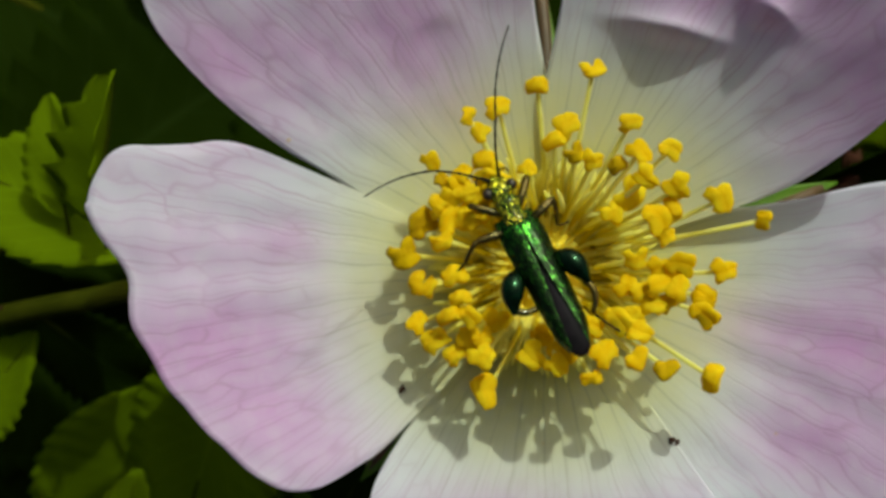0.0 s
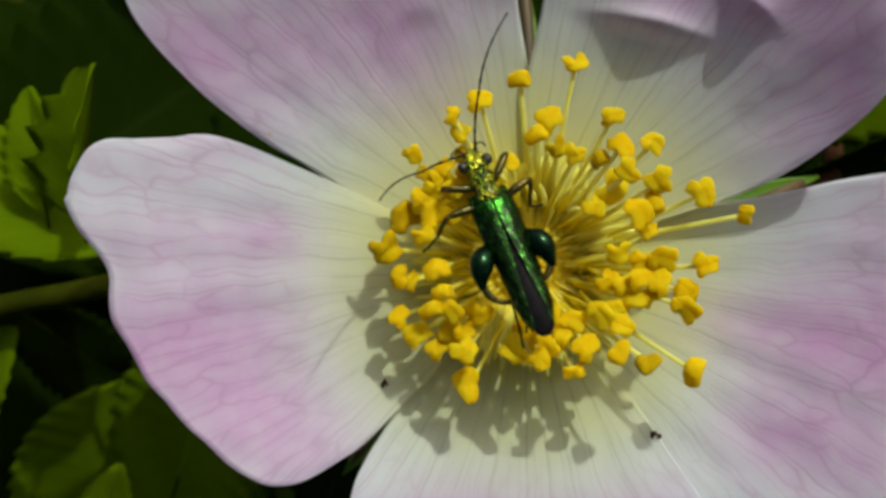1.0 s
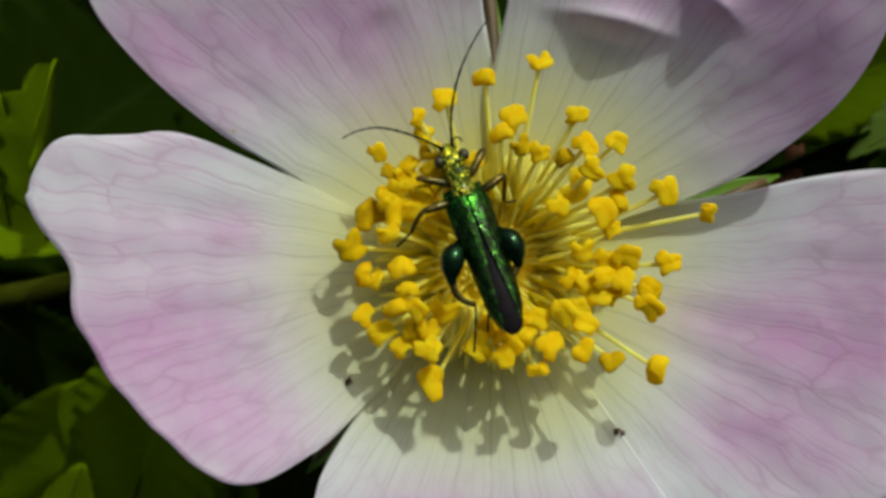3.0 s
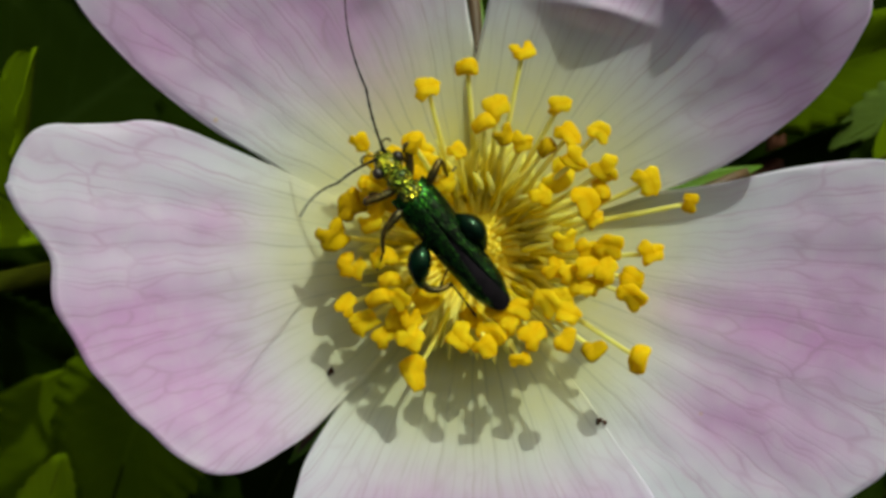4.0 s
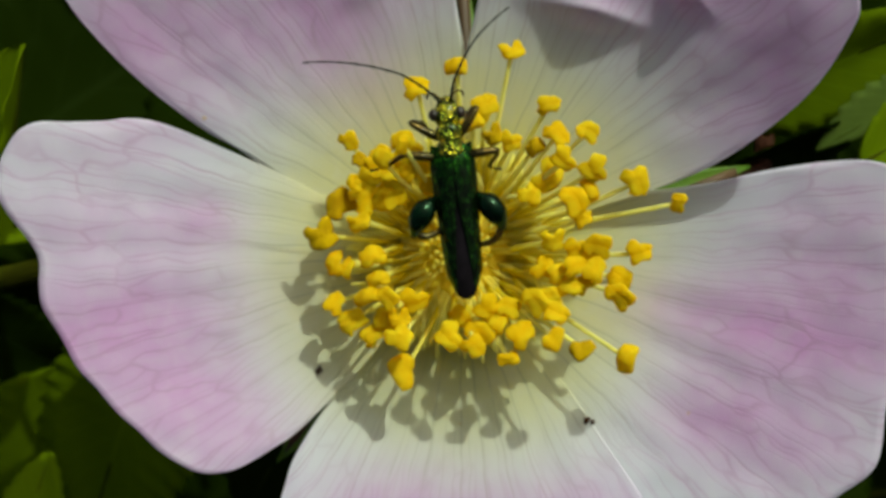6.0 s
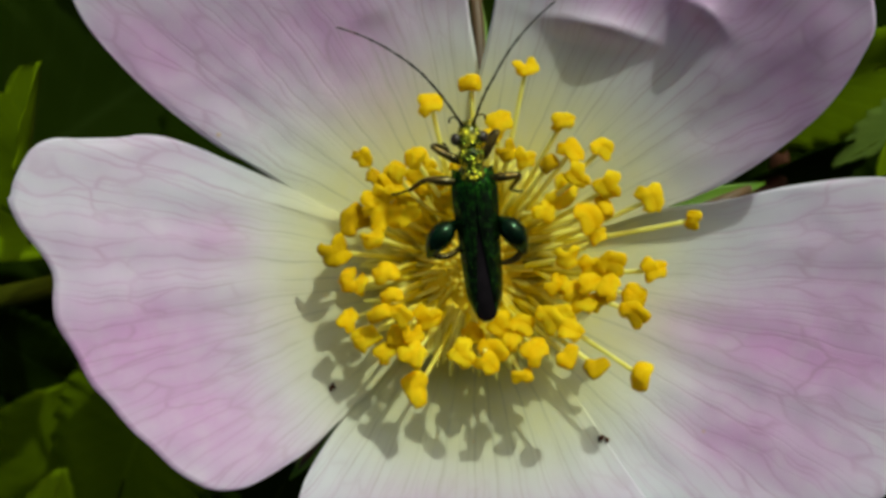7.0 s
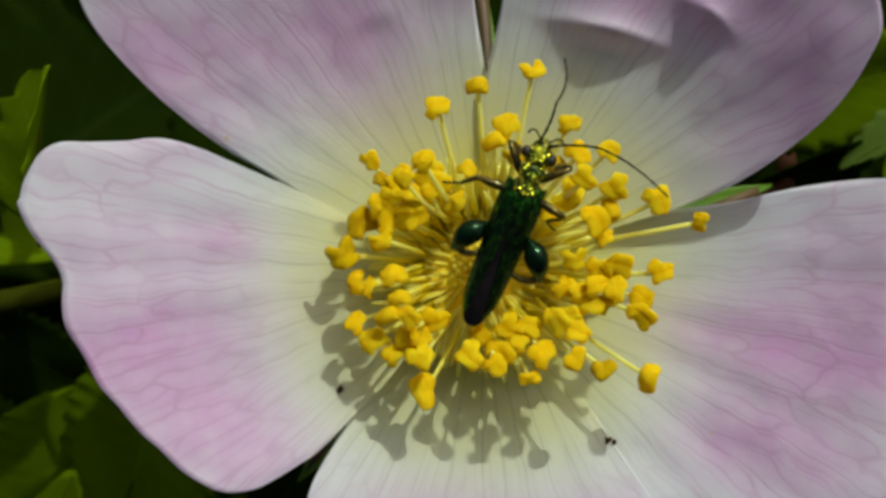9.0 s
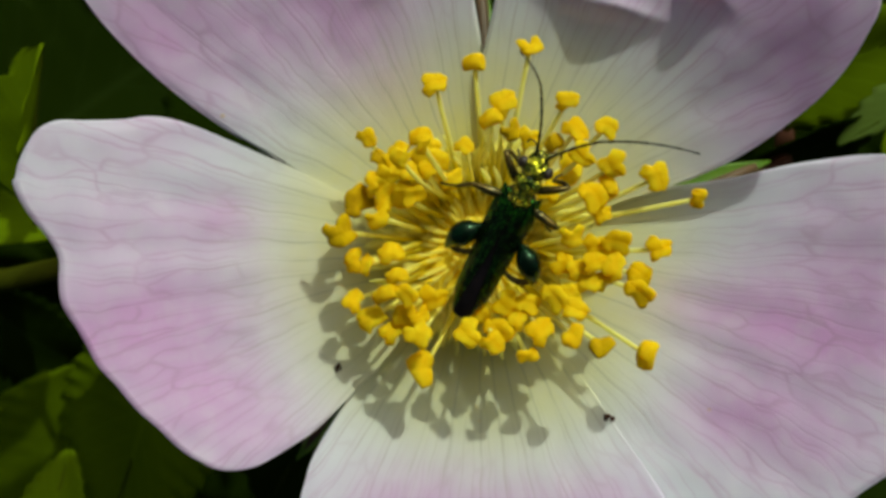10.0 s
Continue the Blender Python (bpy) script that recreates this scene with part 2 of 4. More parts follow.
def chitin(name, lo, hi, rough, pit, relief, strength=0.8, coat=0.25, gloss=0.08, spark=None, along=1.0, hind=None):
    """Metallic beetle cuticle, punctured and wrinkled."""
    m, nt, p = material(name, rough, 0.9, Coat_Weight=coat, Coat_Roughness=gloss)
    ob = node(nt, "VectorMath", [(0, coords(nt))], operation="MULTIPLY").outputs[0]
    ob.node.inputs[1].default_value = (1, along, 1)
    v = node(nt, "TexVoronoi", [("Vector", ob)], feature="F1", Scale=pit)
    f = noise_at(nt, ob, pit * 0.22, 5, 0.7)
    colour = mix(nt, step(nt, f, 0.38, 0.74), lo, hi)
    if spark:      # glints of scattered facets, put into the colour as bright specks
        dot = node(nt, "SeparateXYZ", [("Vector", v.outputs["Color"])]).outputs[0]
        colour = mix(nt, step(nt, dot, 0.58, 0.96, 0.0, 0.85), colour, spark)
    if hind:       # bronze-black behind the green shoulders: missing sheen put into the colour
        y = node(nt, "SeparateXYZ", [("Vector", coords(nt))]).outputs[1]
        y = calc(nt, "ADD", y, calc(nt, "MULTIPLY", f, 0.0009))
        colour = mix(nt, step(nt, y, 0.0010, 0.0025, 0.6, 0.0), colour, hind)
    nt.links.new(colour, p.inputs["Base Color"])
    nt.links.new(step(nt, f, 0.3, 0.7, rough * 0.75, rough * 1.35), p.inputs["Roughness"])
    bump(nt, p, calc(nt, "ADD", v.outputs["Distance"], f), relief, strength)
    return m


PETAL = petal_material("petal")
FILAMENT = filament_material("filament")
ANTHER = plain("anther", (0.90, 0.60, 0.007), (0.97, 0.80, 0.03), 1500, 0.8, 0.00014, thin=0.54, Specular_IOR_Level=0.15)
ANTHER_DRY = plain("anther_dry", (0.42, 0.23, 0.003), (0.70, 0.45, 0.005), 1300, 0.8, 0.0001, thin=0.2, Specular_IOR_Level=0.12)
DISC = plain("disc", (0.84, 0.58, 0.012), (0.92, 0.72, 0.03), 1500, 0.7, 0.00012)
SEPAL = plain("sepal", (0.09, 0.17, 0.008), (0.15, 0.25, 0.012), 400, 0.5, thin=0.25)
SEPAL_EDGE = plain("sepal_edge", (0.06, 0.035, 0.015), (0.10, 0.05, 0.02), 500, 0.6)
STEM = plain("stem", (0.026, 0.029, 0.0015), (0.044, 0.046, 0.003), 300, 0.8, Specular_IOR_Level=0.02)
RED_STEM = plain("red_stem", (0.035, 0.012, 0.007), (0.06, 0.022, 0.012), 300, 0.6, Specular_IOR_Level=0.1)
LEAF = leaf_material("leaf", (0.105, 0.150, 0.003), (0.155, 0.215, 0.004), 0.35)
# the same leaf with the bush's shade put into a darker colour
LEAF_SHADED = leaf_material("leaf_shaded", (0.0075, 0.0135, 0.0003), (0.011, 0.019, 0.0004), 0.2)
LEAF_PALE = leaf_material("leaf_pale", (0.12, 0.17, 0.03), (0.17, 0.23, 0.045), 0.3)
SOIL = plain("soil", (0.006, 0.008, 0.003), (0.016, 0.018, 0.008), 30, 0.95, 0.004, by_object=False, Specular_IOR_Level=0.03)
ELYTRA = chitin("elytra", (0.006, 0.016, 0.003), (0.014, 0.085, 0.006), 0.24, 15000, 0.000014, 0.7, 0.08, 0.5, (0.085, 0.30, 0.016), 0.45, (0.013, 0.0135, 0.008))
PRONOTUM = chitin("pronotum", (0.05, 0.085, 0.007), (0.50, 0.47, 0.02), 0.24, 5500, 0.00014, 1.0, 0.25, 0.08, (0.85, 0.72, 0.05))
FEMUR = chitin("femur", (0.008, 0.020, 0.009), (0.016, 0.065, 0.022), 0.18, 9000, 0.000004, 0.2, 0.12, 0.12)
LIMB = chitin("limb", (0.05, 0.04, 0.012), (0.16, 0.10, 0.02), 0.32, 9000, 0.00003, 0.6)
BLACK = chitin("black", (0.012, 0.011, 0.010), (0.03, 0.024, 0.016), 0.4, 9000, 0.00002, 0.5)
ABDOMEN = plain("abdomen", (0.022, 0.012, 0.006), (0.05, 0.024, 0.011), 2500, 0.4, 0.00003, by_object=False, Specular_IOR_Level=0.3)
WING = plain("wing", (0.005, 0.004, 0.005), (0.011, 0.008, 0.011), 1500, 0.5, 0.00003, by_object=False, Specular_IOR_Level=0.04)
EYE = plain("eye", (0.012, 0.008, 0.005), (0.03, 0.015, 0.008), 9000, 0.35, 0.00002, by_object=False)


# ---- mesh tools ----
def part(name, bm, mat, parent=None, label="", smooth=True):
    me = bpy.data.meshes.new(name)
    bmesh.ops.recalc_face_normals(bm, faces=bm.faces[:])
    bm.to_mesh(me)
    bm.free()
    me.materials.append(mat)
    if smooth:
        me.polygons.foreach_set("use_smooth", [True] * len(me.polygons))
    ob = new(name, me)
    ob.parent = parent
    return tagged(ob, label)


def spline(points, n):
    """n + 1 places along a smooth line through the points (tuples of any length)."""
    P = np.array(points, float)
    P = np.vstack([2 * P[0] - P[1], P, 2 * P[-1] - P[-2]])
    res = []
    for k in range(n + 1):
        x = k / n * (len(P) - 3)
        i = min(int(x), len(P) - 4)
        t = x - i
        a, b, c, d = P[i:i + 4]
        res.append(0.5 * (2 * b + (c - a) * t + (2 * a - 5 * b + 4 * c - d) * t * t + (3 * b - a - 3 * c + d) * t ** 3))
    return res


def tube(bm, points, radii, sides=8, flat=1.0, up=(0, 0, 1)):
    """A closed tube in millimetres along the points, flattened along up."""
    pts = [Vector(p) for p in points]
    rings = []
    for i, p in enumerate(pts):
        d = (pts[min(i + 1, len(pts) - 1)] - pts[max(i - 1, 0)]).normalized()
        u = Vector(up)
        if abs(d.dot(u)) > 0.95:
            u = Vector((0, 1, 0.2))
        a = d.cross(u).normalized()
        b = a.cross(d).normalized()
        r = radii[i] if hasattr(radii, "__len__") else radii
        rings.append([bm.verts.new((p + a * math.cos(q) * r + b * math.sin(q) * r * flat) * MM)
                      for q in (2 * math.pi * k / sides for k in range(sides))])
    for r0, r1 in zip(rings, rings[1:]):
        for k in range(sides):
            bm.faces.new((r0[k], r0[(k + 1) % sides], r1[(k + 1) % sides], r1[k]))
    bm.faces.new(rings[0][::-1])
    bm.faces.new(rings[-1])
    return bm


def ball(bm, centre, size, seg=16, turn=(0, 0, 0)):
    m = pose(*[c * MM for c in centre], *turn) @ Matrix.Diagonal((*[s * MM for s in size], 1))
    bmesh.ops.create_uvsphere(bm, u_segments=seg, v_segments=max(6, seg * 2 // 3), radius=1, matrix=m)
    return bm


def sheet(rows, thick, uvs=None):
    """A thin solid sheet over a grid of places in millimetres, open edges closed by a rim."""
    bm = bmesh.new()
    top = [[bm.verts.new(Vector(p) * MM) for p in row] for row in rows]
    low = [[bm.verts.new((Vector(p) - Vector((0, 0, thick))) * MM) for p in row] for row in rows]
    uv = bm.loops.layers.uv.new("UVMap")
    n, m = len(rows), len(rows[0])

    def face(vs, ids):
        f = bm.faces.new(vs)
        if uvs:
            for loop, (i, j) in zip(f.loops, ids):
                loop[uv].uv = uvs[i][j]
    for i in range(n - 1):
        for j in range(m - 1):
            ids = [(i, j), (i + 1, j), (i + 1, j + 1), (i, j + 1)]
            face([top[a][b] for a, b in ids], ids)
            face([low[a][b] for a, b in ids[::-1]], ids[::-1])
    border = [(i, 0) for i in range(n)] + [(n - 1, j) for j in range(1, m)] + \
             [(i, m - 1) for i in range(n - 2, -1, -1)] + [(0, j) for j in range(m - 2, 0, -1)]
    for a, b in zip(border, border[1:] + border[:1]):
        face([top[a[0]][a[1]], low[a[0]][a[1]], low[b[0]][b[1]], top[b[0]][b[1]]], [a, a, b, b])
    return bm


def smooth01(x):
    x = min(max(x, 0.0), 1.0)
    return x * x * (3 - 2 * x)


# ---- ground ----
def ground():
    bm = bmesh.new()
    ring = []
    for k, r in enumerate((0.0, 0.4, 1.2, 4, 20, 200, 3000)):
        ring.append([bm.verts.new((r * math.cos(a), r * math.sin(a), -0.75 + (0.03 * noise.noise((r * 3 * math.cos(a), r * 3 * math.sin(a), 1)) if r < 20 else 0)))
                     for a in (2 * math.pi * i / 24 for i in range(24))] if r else [bm.verts.new((0, 0, -0.75))])
    for a, b in zip(ring, ring[1:]):
        for i in range(24):
            if len(a) == 1:
                bm.faces.new((a[0], b[i], b[(i + 1) % 24]))
            else:
                bm.faces.new((a[i], b[i], b[(i + 1) % 24], a[(i + 1) % 24]))
    tagged(part("ground", bm, SOIL), "dark soil under the rose bush", "ground", kind="structure")


ground()


# ---- the rose ----
rose = tagged(new("wild_rose"), "open pale pink wild rose with yellow stamens", "flower")


def petal_height(kind, r, a):
    """Height of a petal in millimetres, r out from the centre at angle a (degrees)."""
    x, y = r * math.cos(radians(a)), r * math.sin(radians(a))
    first, last = kind["margin"][0][0], kind["margin"][-1][0]
    rise = kind["rise"][0] + (kind["rise"][1] - kind["rise"][0]) * (a - first) / (last - first)
    z = kind["lift"] + rise * (r / 20) ** 2
    out = smooth01((r - 5) / 10)
    z += 0.35 * out * noise.noise((x * 0.16, y * 0.16, 2.5))
    z += 0.03 * out * math.sin(a * 0.55 + 2.0 * noise.noise((x * 0.1, y * 0.1, 3)))
    z += 0.08 * out * noise.noise((x * 0.7, y * 0.7, 5))
    for fx, fy, wide, height in kind.get("swells", ()):
        z += height * math.exp(-((x - fx) ** 2 + (y - fy) ** 2) / wide ** 2)
    for fx, fy, turn, width, height in kind.get("folds", ()):
        c, s = math.cos(radians(turn)), math.sin(radians(turn))
        along, across = (x - fx) * c + (y - fy) * s, -(x - fx) * s + (y - fy) * c
        edge = math.exp(-across / 1.05) if across > 0 else math.exp(-(across / 0.45) ** 2)
        z += height * math.exp(-(along / width) ** 2) * edge
    return z


def petal(kind):
    marg = spline(kind["margin"], 120)
    nr, first = 110 if "folds" in kind else 56, kind["margin"][0][0]
    rows, uvs = [], []
    for a, R in marg:
        R *= 1 + 0.010 * noise.noise((a * 0.16, kind["lift"], 7))
        row, uv = [], []
        inner = 1.2 + max(0.0, kind.get("bare", first) - a) * 2.1
        for k in range(nr + 1):
            s = k / nr
            r = inner + (R - inner) * s
            z = petal_height(kind, r, a)
            z -= kind.get("roll", 0.12) * smooth01((s - 0.86) / 0.14) ** 2
            row.append((r * math.cos(radians(a)), r * math.sin(radians(a)), z))
            uv.append((a / 100 + kind["lift"], r / 20))
        rows.append(row)
        uvs.append(uv)
    ob = part("petal", sheet(rows, 0.07, uvs), PETAL, rose)
    tint = [pigment(kind, p[0], p[1]) for row in rows for p in row]
    ob.data.attributes.new("pigment", "FLOAT", "POINT").data.foreach_set("value", tint + tint)


def pigment(kind, x, y):
    """How pink the skin is: a few soft flushes on each petal."""
    most = 0.0
    for cx, cy, rx, ry, turn, strength in kind["flush"]:
        c, s = math.cos(radians(turn)), math.sin(radians(turn))
        u, v = ((x - cx) * c + (y - cy) * s) / rx, (-(x - cx) * s + (y - cy) * c) / ry
        most = 1 - (1 - most) * (1 - strength * math.exp(-u * u - v * v))
    return most


PETALS = [
    dict(lift=0.85, rise=(3.6, 4.0), margin=[(156.5, 11.89), (156.4, 13.43), (156.5, 14.56), (157, 15.78), (158.2, 16.75), (159.8, 17.57), (161.7, 19.06), (163, 20.32), (165.2, 21.05), (169, 21.30), (170.9, 21.32), (171.9, 21.38), (174.7, 20.84), (178.1, 19.93), (181.1, 19.42), (184.6, 19.38), (188.1, 19.32), (194.1, 18.69), (200.6, 18.02), (212.3, 16.97), (216.9, 16.48), (220.9, 15.85), (223.8, 14.91), (225.2, 14.01), (226.7, 12.73), (228.1, 11.53), (229.3, 8.98), (230.2, 8.19)]),
    dict(lift=0.25, rise=(8.6, 5.2), margin=[(86.6, 9.02), (88.1, 9.32), (90.6, 11.63), (91.8, 13.99), (93.5, 17.26), (97, 19.29), (105, 20.5), (118, 22.0), (130, 22.8), (139.6, 23.0), (143.6, 22.2), (147.2, 20.75), (149.6, 19.00), (152.4, 16.25), (154.6, 13.32), (155.2, 11.82), (156.6, 10.29), (159.5, 8.98), (162.5, 8.46)]),
    dict(lift=0.8, rise=(9.0, 8.6), margin=[(17.2, 10.30), (18.8, 12.66), (23.2, 16.13), (28.1, 18.43), (32, 19.59), (40, 19.92), (50, 19.76), (60, 19.69), (72, 19.35), (80, 18.53), (83.4, 16.18), (84.8, 13.60), (85.7, 11.52), (88.1, 9.25), (89.6, 8.83)]),
    dict(lift=0.34, rise=(2.45, 4.2), margin=[(-60, 13.10), (-56, 16.20), (-49, 19.17), (-42, 20.44), (-33.5, 20.96), (-27.2, 21.43), (-20, 20.87), (-10, 21.14), (0, 21.18), (8, 20.67), (12.1, 19.33), (14.2, 15.72), (15, 12.19), (17.2, 9.72), (19.5, 8.91)]),
    dict(lift=0.36, rise=(4.2, 2.75), margin=[(228.5, 9.01), (230.8, 12.27), (232.9, 13.72), (236, 15.18), (245, 16.55), (258, 17.46), (270, 17.27), (285, 17.59), (297, 17.52), (304.5, 17.18), (306.3, 15.14), (306.9, 12.01), (308, 9.06)]),
]
PETALS[0]["bare"] = 160.6    # the edge that sweeps free of the heart
PETALS[1]["folds"] = [(-4.8, 12.0, 28, 1.1, 0.25)]
PETALS[2]["folds"] = [(5.9, 10.9, -15, 2.1, 1.25), (10.1, 11.2, -38, 1.05, 1.15)]
PETALS[2]["swells"] = [(14.6, 9.6, 2.6, 0.5), (11.5, 9.0, 1.8, 0.2)]
# pink flushes: place, two radii, turn, strength
PETALS[0]["flush"] = [(-16.8, -3.6, 6.0, 2.8, 12, 0.9), (-13, -7.2, 5.0, 3.0, -32, 0.9), (-12.4, 1.4, 1.9, 1.4, 0, 0.58), (-17.5, 1.2, 5, 1.8, 5, 0.40), (-16, 5.2, 5, 1.8, 15, 0.30)]
PETALS[1]["flush"] = [(-6.4, 11.5, 2.8, 4.2, 28, 0.80), (-11, 10.4, 4.2, 3.0, 0, 0.65), (-14.8, 9.6, 2.4, 3.6, 30, 0.70), (-2, 14, 2.8, 2.2, 0, 0.6)]
PETALS[2]["flush"] = [(6.6, 12.6, 3.4, 1.8, -15, 0.9), (11, 12.7, 2.6, 2.2, -30, 0.9), (14.5, 9.4, 3.4, 4, -30, 0.75), (13.6, 6.2, 3.0, 1.8, 20, 0.35)]
PETALS[3]["flush"] = [(16.5, -4.3, 5.6, 2.2, -8, 0.95), (12.3, -7.8, 2.8, 2.2, 0, 0.75), (17.4, -1.5, 4.4, 2.4, 0, 0.6), (12.5, -3.2, 3.6, 1.5, -10, 0.5), (17.8, 1.8, 3.4, 2.0, 0, 0.4), (15.5, -9, 3.4, 2.4, 0, 0.6)]
PETALS[4]["flush"] = [(-3.5, -13.0, 3.4, 2.4, 0, 0.75), (1.5, -13.6, 4, 2.2, 0, 0.65), (6, -13.2, 2.8, 2.2, 0, 0.6)]
for kind in PETALS:
    petal(kind)


def sepal(a, length, width, drop):
    rows, uvs = [], []
    for i in range(19):
        t = i / 18
        w = width * (math.sin(math.pi * min(1, t * 0.85 + 0.12)) ** 0.8) * (1 - t) ** 0.35 + 0.05
        r, z = 1.0 + length * t, -1.0 - drop * t * t
        row = []
        for j in range(7):
            q = (j - 3) / 3 * w
            row.append((r * math.cos(radians(a)) - q * math.sin(radians(a)), r * math.sin(radians(a)) + q * math.cos(radians(a)), z + 0.25 * abs(q)))
        rows.append(row)
        uvs.append([(j / 6, t) for j in range(7)])
    ob = part("sepal", sheet(rows, 0.25, uvs), SEPAL, rose, "green sepal with a brown edge")
    q = width * 0.75
    bm = bmesh.new()
    line = spline([(2, -q * 0.7, -0.9), (6, -q, -1.0 - drop * 0.1), (length * 0.75, -q * 0.8, -0.8 - drop * 0.5), (length, -0.1, -0.9 - drop)], 12)
    c, s = math.cos(radians(a)), math.sin(radians(a))
    tube(bm, [(x * c - y * 0.55 * s, x * s + y * 0.55 * c, z + 0.1) for x, y, z in line], 0.34, 8)
    part("rim", bm, SEPAL_EDGE, ob)


for a, length, width, drop in ((91.4, 17, 1.6, 2.5), (16, 15, 1.5, 3.5), (-54, 13, 1.4, 4), (229, 14, 1.5, 4), (156.5, 11, 1.4, 7)):
    sepal(a, length, width, drop)

bm = bmesh.new()
tube(bm, [(0, 0, -4.2), (0, 0, -3.2), (0, 0, -1.6), (0, 0, -0.3), (0, 0, 0.7), (0, 0, 1.15), (0, 0, 1.45), (0, 0, 1.65), (0, 0, 1.75)], [0.9, 1.6, 2.0, 1.7, 3.2, 3.7, 3.1, 1.9, 0.8], 28)
part("receptacle", bm, DISC, rose, "orange-yellow disc at the heart of the flower")
bm = bmesh.new()
rnd = random.Random(5)
for k in range(70):
    a, r = k * 2.4, 1.5 * math.sqrt(k / 70)
    ball(bm, (r * math.cos(a), r * math.sin(a), 2.7 - 0.4 * r + rnd.uniform(-0.12, 0.12)), (0.13, 0.13, 0.12), 8)
    tube(bm, [(r * 0.6 * math.cos(a), r * 0.6 * math.sin(a), 1.9), (r * math.cos(a), r * math.sin(a), 2.65 - 0.4 * r)], 0.07, 5)
part("stigma", bm, FILAMENT, rose, "pale yellow-green knob of stigmas")
bm = bmesh.new()
tube(bm, spline([(0, 0, -3.8), (-0.5, 0.5, -12), (-4, 3, -30), (-12, 6, -60)], 16), [0.75] * 17, 10)
part("flower_stalk", bm, STEM, rose, "slender green flower stalk")


def anther_meshes():
    """Two-lobed pollen sacs: opened flat, seen edge on, and cupped; four shapes of each."""
    res = {}
    for key, near, far, hook, tall, wide in (("b", 0.12, 0.33, 0.0, 0.42, 0.29), ("s", 0.07, 0.12, 0.08, 0.7, 0.31), ("c", 0.11, 0.27, 0.26, 0.48, 0.27)):
        for k in range(4):
            bm = bmesh.new()
            sd = Vector((k * 7.3, len(res) * 3.1, 0))
            for s in (-1, 1):
                line = []
                for i in range(13):
                    u = i / 6 - 1
                    out = near + (far * (1 + 0.16 * s * (k - 1.5)) - near) * u * u * (0.75 if u * (k % 2 - 0.5) > 0 else 1.1)
                    line.append((0.43 * u, s * out + hook * u * u - hook * 0.5, 0.06 - 0.14 * u * u))
                rad = [wide * q for q in (0.45, 0.74, 0.9, 0.98, 1.0, 0.98, 0.96, 0.98, 1.0, 0.98, 0.9, 0.74, 0.45)]
                tube(bm, line, rad, 10, tall)
            tube(bm, [(-0.30, -hook * 0.3, -0.08), (-0.1, -hook * 0.5, 0.0), (0.12, -hook * 0.5, 0.0), (0.3, -hook * 0.3, -0.08)], [0.16, 0.30, 0.30, 0.16], 8, 0.42)
            for v in bm.verts:
                co = v.co / MM * 1.7 + sd
                v.co += Vector((noise.noise(co), noise.noise(co + Vector((5, 0, 0))), noise.noise(co + Vector((0, 9, 0))))) * 0.18 * MM
                v.co += Vector((noise.noise(co * 2.4), noise.noise(co * 2.4 + Vector((3, 0, 0))), noise.noise(co * 2.6))) * 0.06 * MM
            res[key, k] = part("anther", bm, ANTHER)
    return res


ANTHERS = anther_meshes()
DRY = {}
for key, ob in ANTHERS.items():
    DRY[key] = ob.data.copy()
    DRY[key].materials[0] = ANTHER_DRY
rnd = random.Random(11)
LEANING = []


def stamen(x, y, z, turn, size, kind, dry=False):
    a = math.atan2(y, x) + rnd.uniform(-0.18, 0.18)
    r = rnd.uniform(2.1, 2.9)
    base = Vector((r * math.cos(a), r * math.sin(a), 1.3))
    tip = Vector((x, y, z - 0.12))
    bend = Vector((base.x + (x - base.x) * rnd.uniform(0.3, 0.5), base.y + (y - base.y) * rnd.uniform(0.3, 0.5), 1.0 + (z - 1) * rnd.uniform(0.62, 0.85)))
    mid = [base * (1 - t) ** 2 + bend * 2 * t * (1 - t) + tip * t * t for t in (i / 9 for i in range(10))]
    bm = bmesh.new()
    tube(bm, [p - base for p in mid], [0.14 - 0.04 * i / 9 for i in range(10)], 6)
    st = part("stamen", bm, FILAMENT, rose)
    st.location = base * MM
    an = new("anther", (DRY[kind, rnd.randrange(4)] if dry else ANTHERS[kind, rnd.randrange(4)].data))
    an.parent = st
    an.matrix_basis = pose(*((Vector((x, y, z)) - base) * MM), rnd.uniform(-24, 24), rnd.uniform(-20, 20), turn) @ Matrix.Diagonal((size * rnd.uniform(1.0, 1.18), size * rnd.uniform(0.92, 1.16), size * 0.95, 1))
    return st


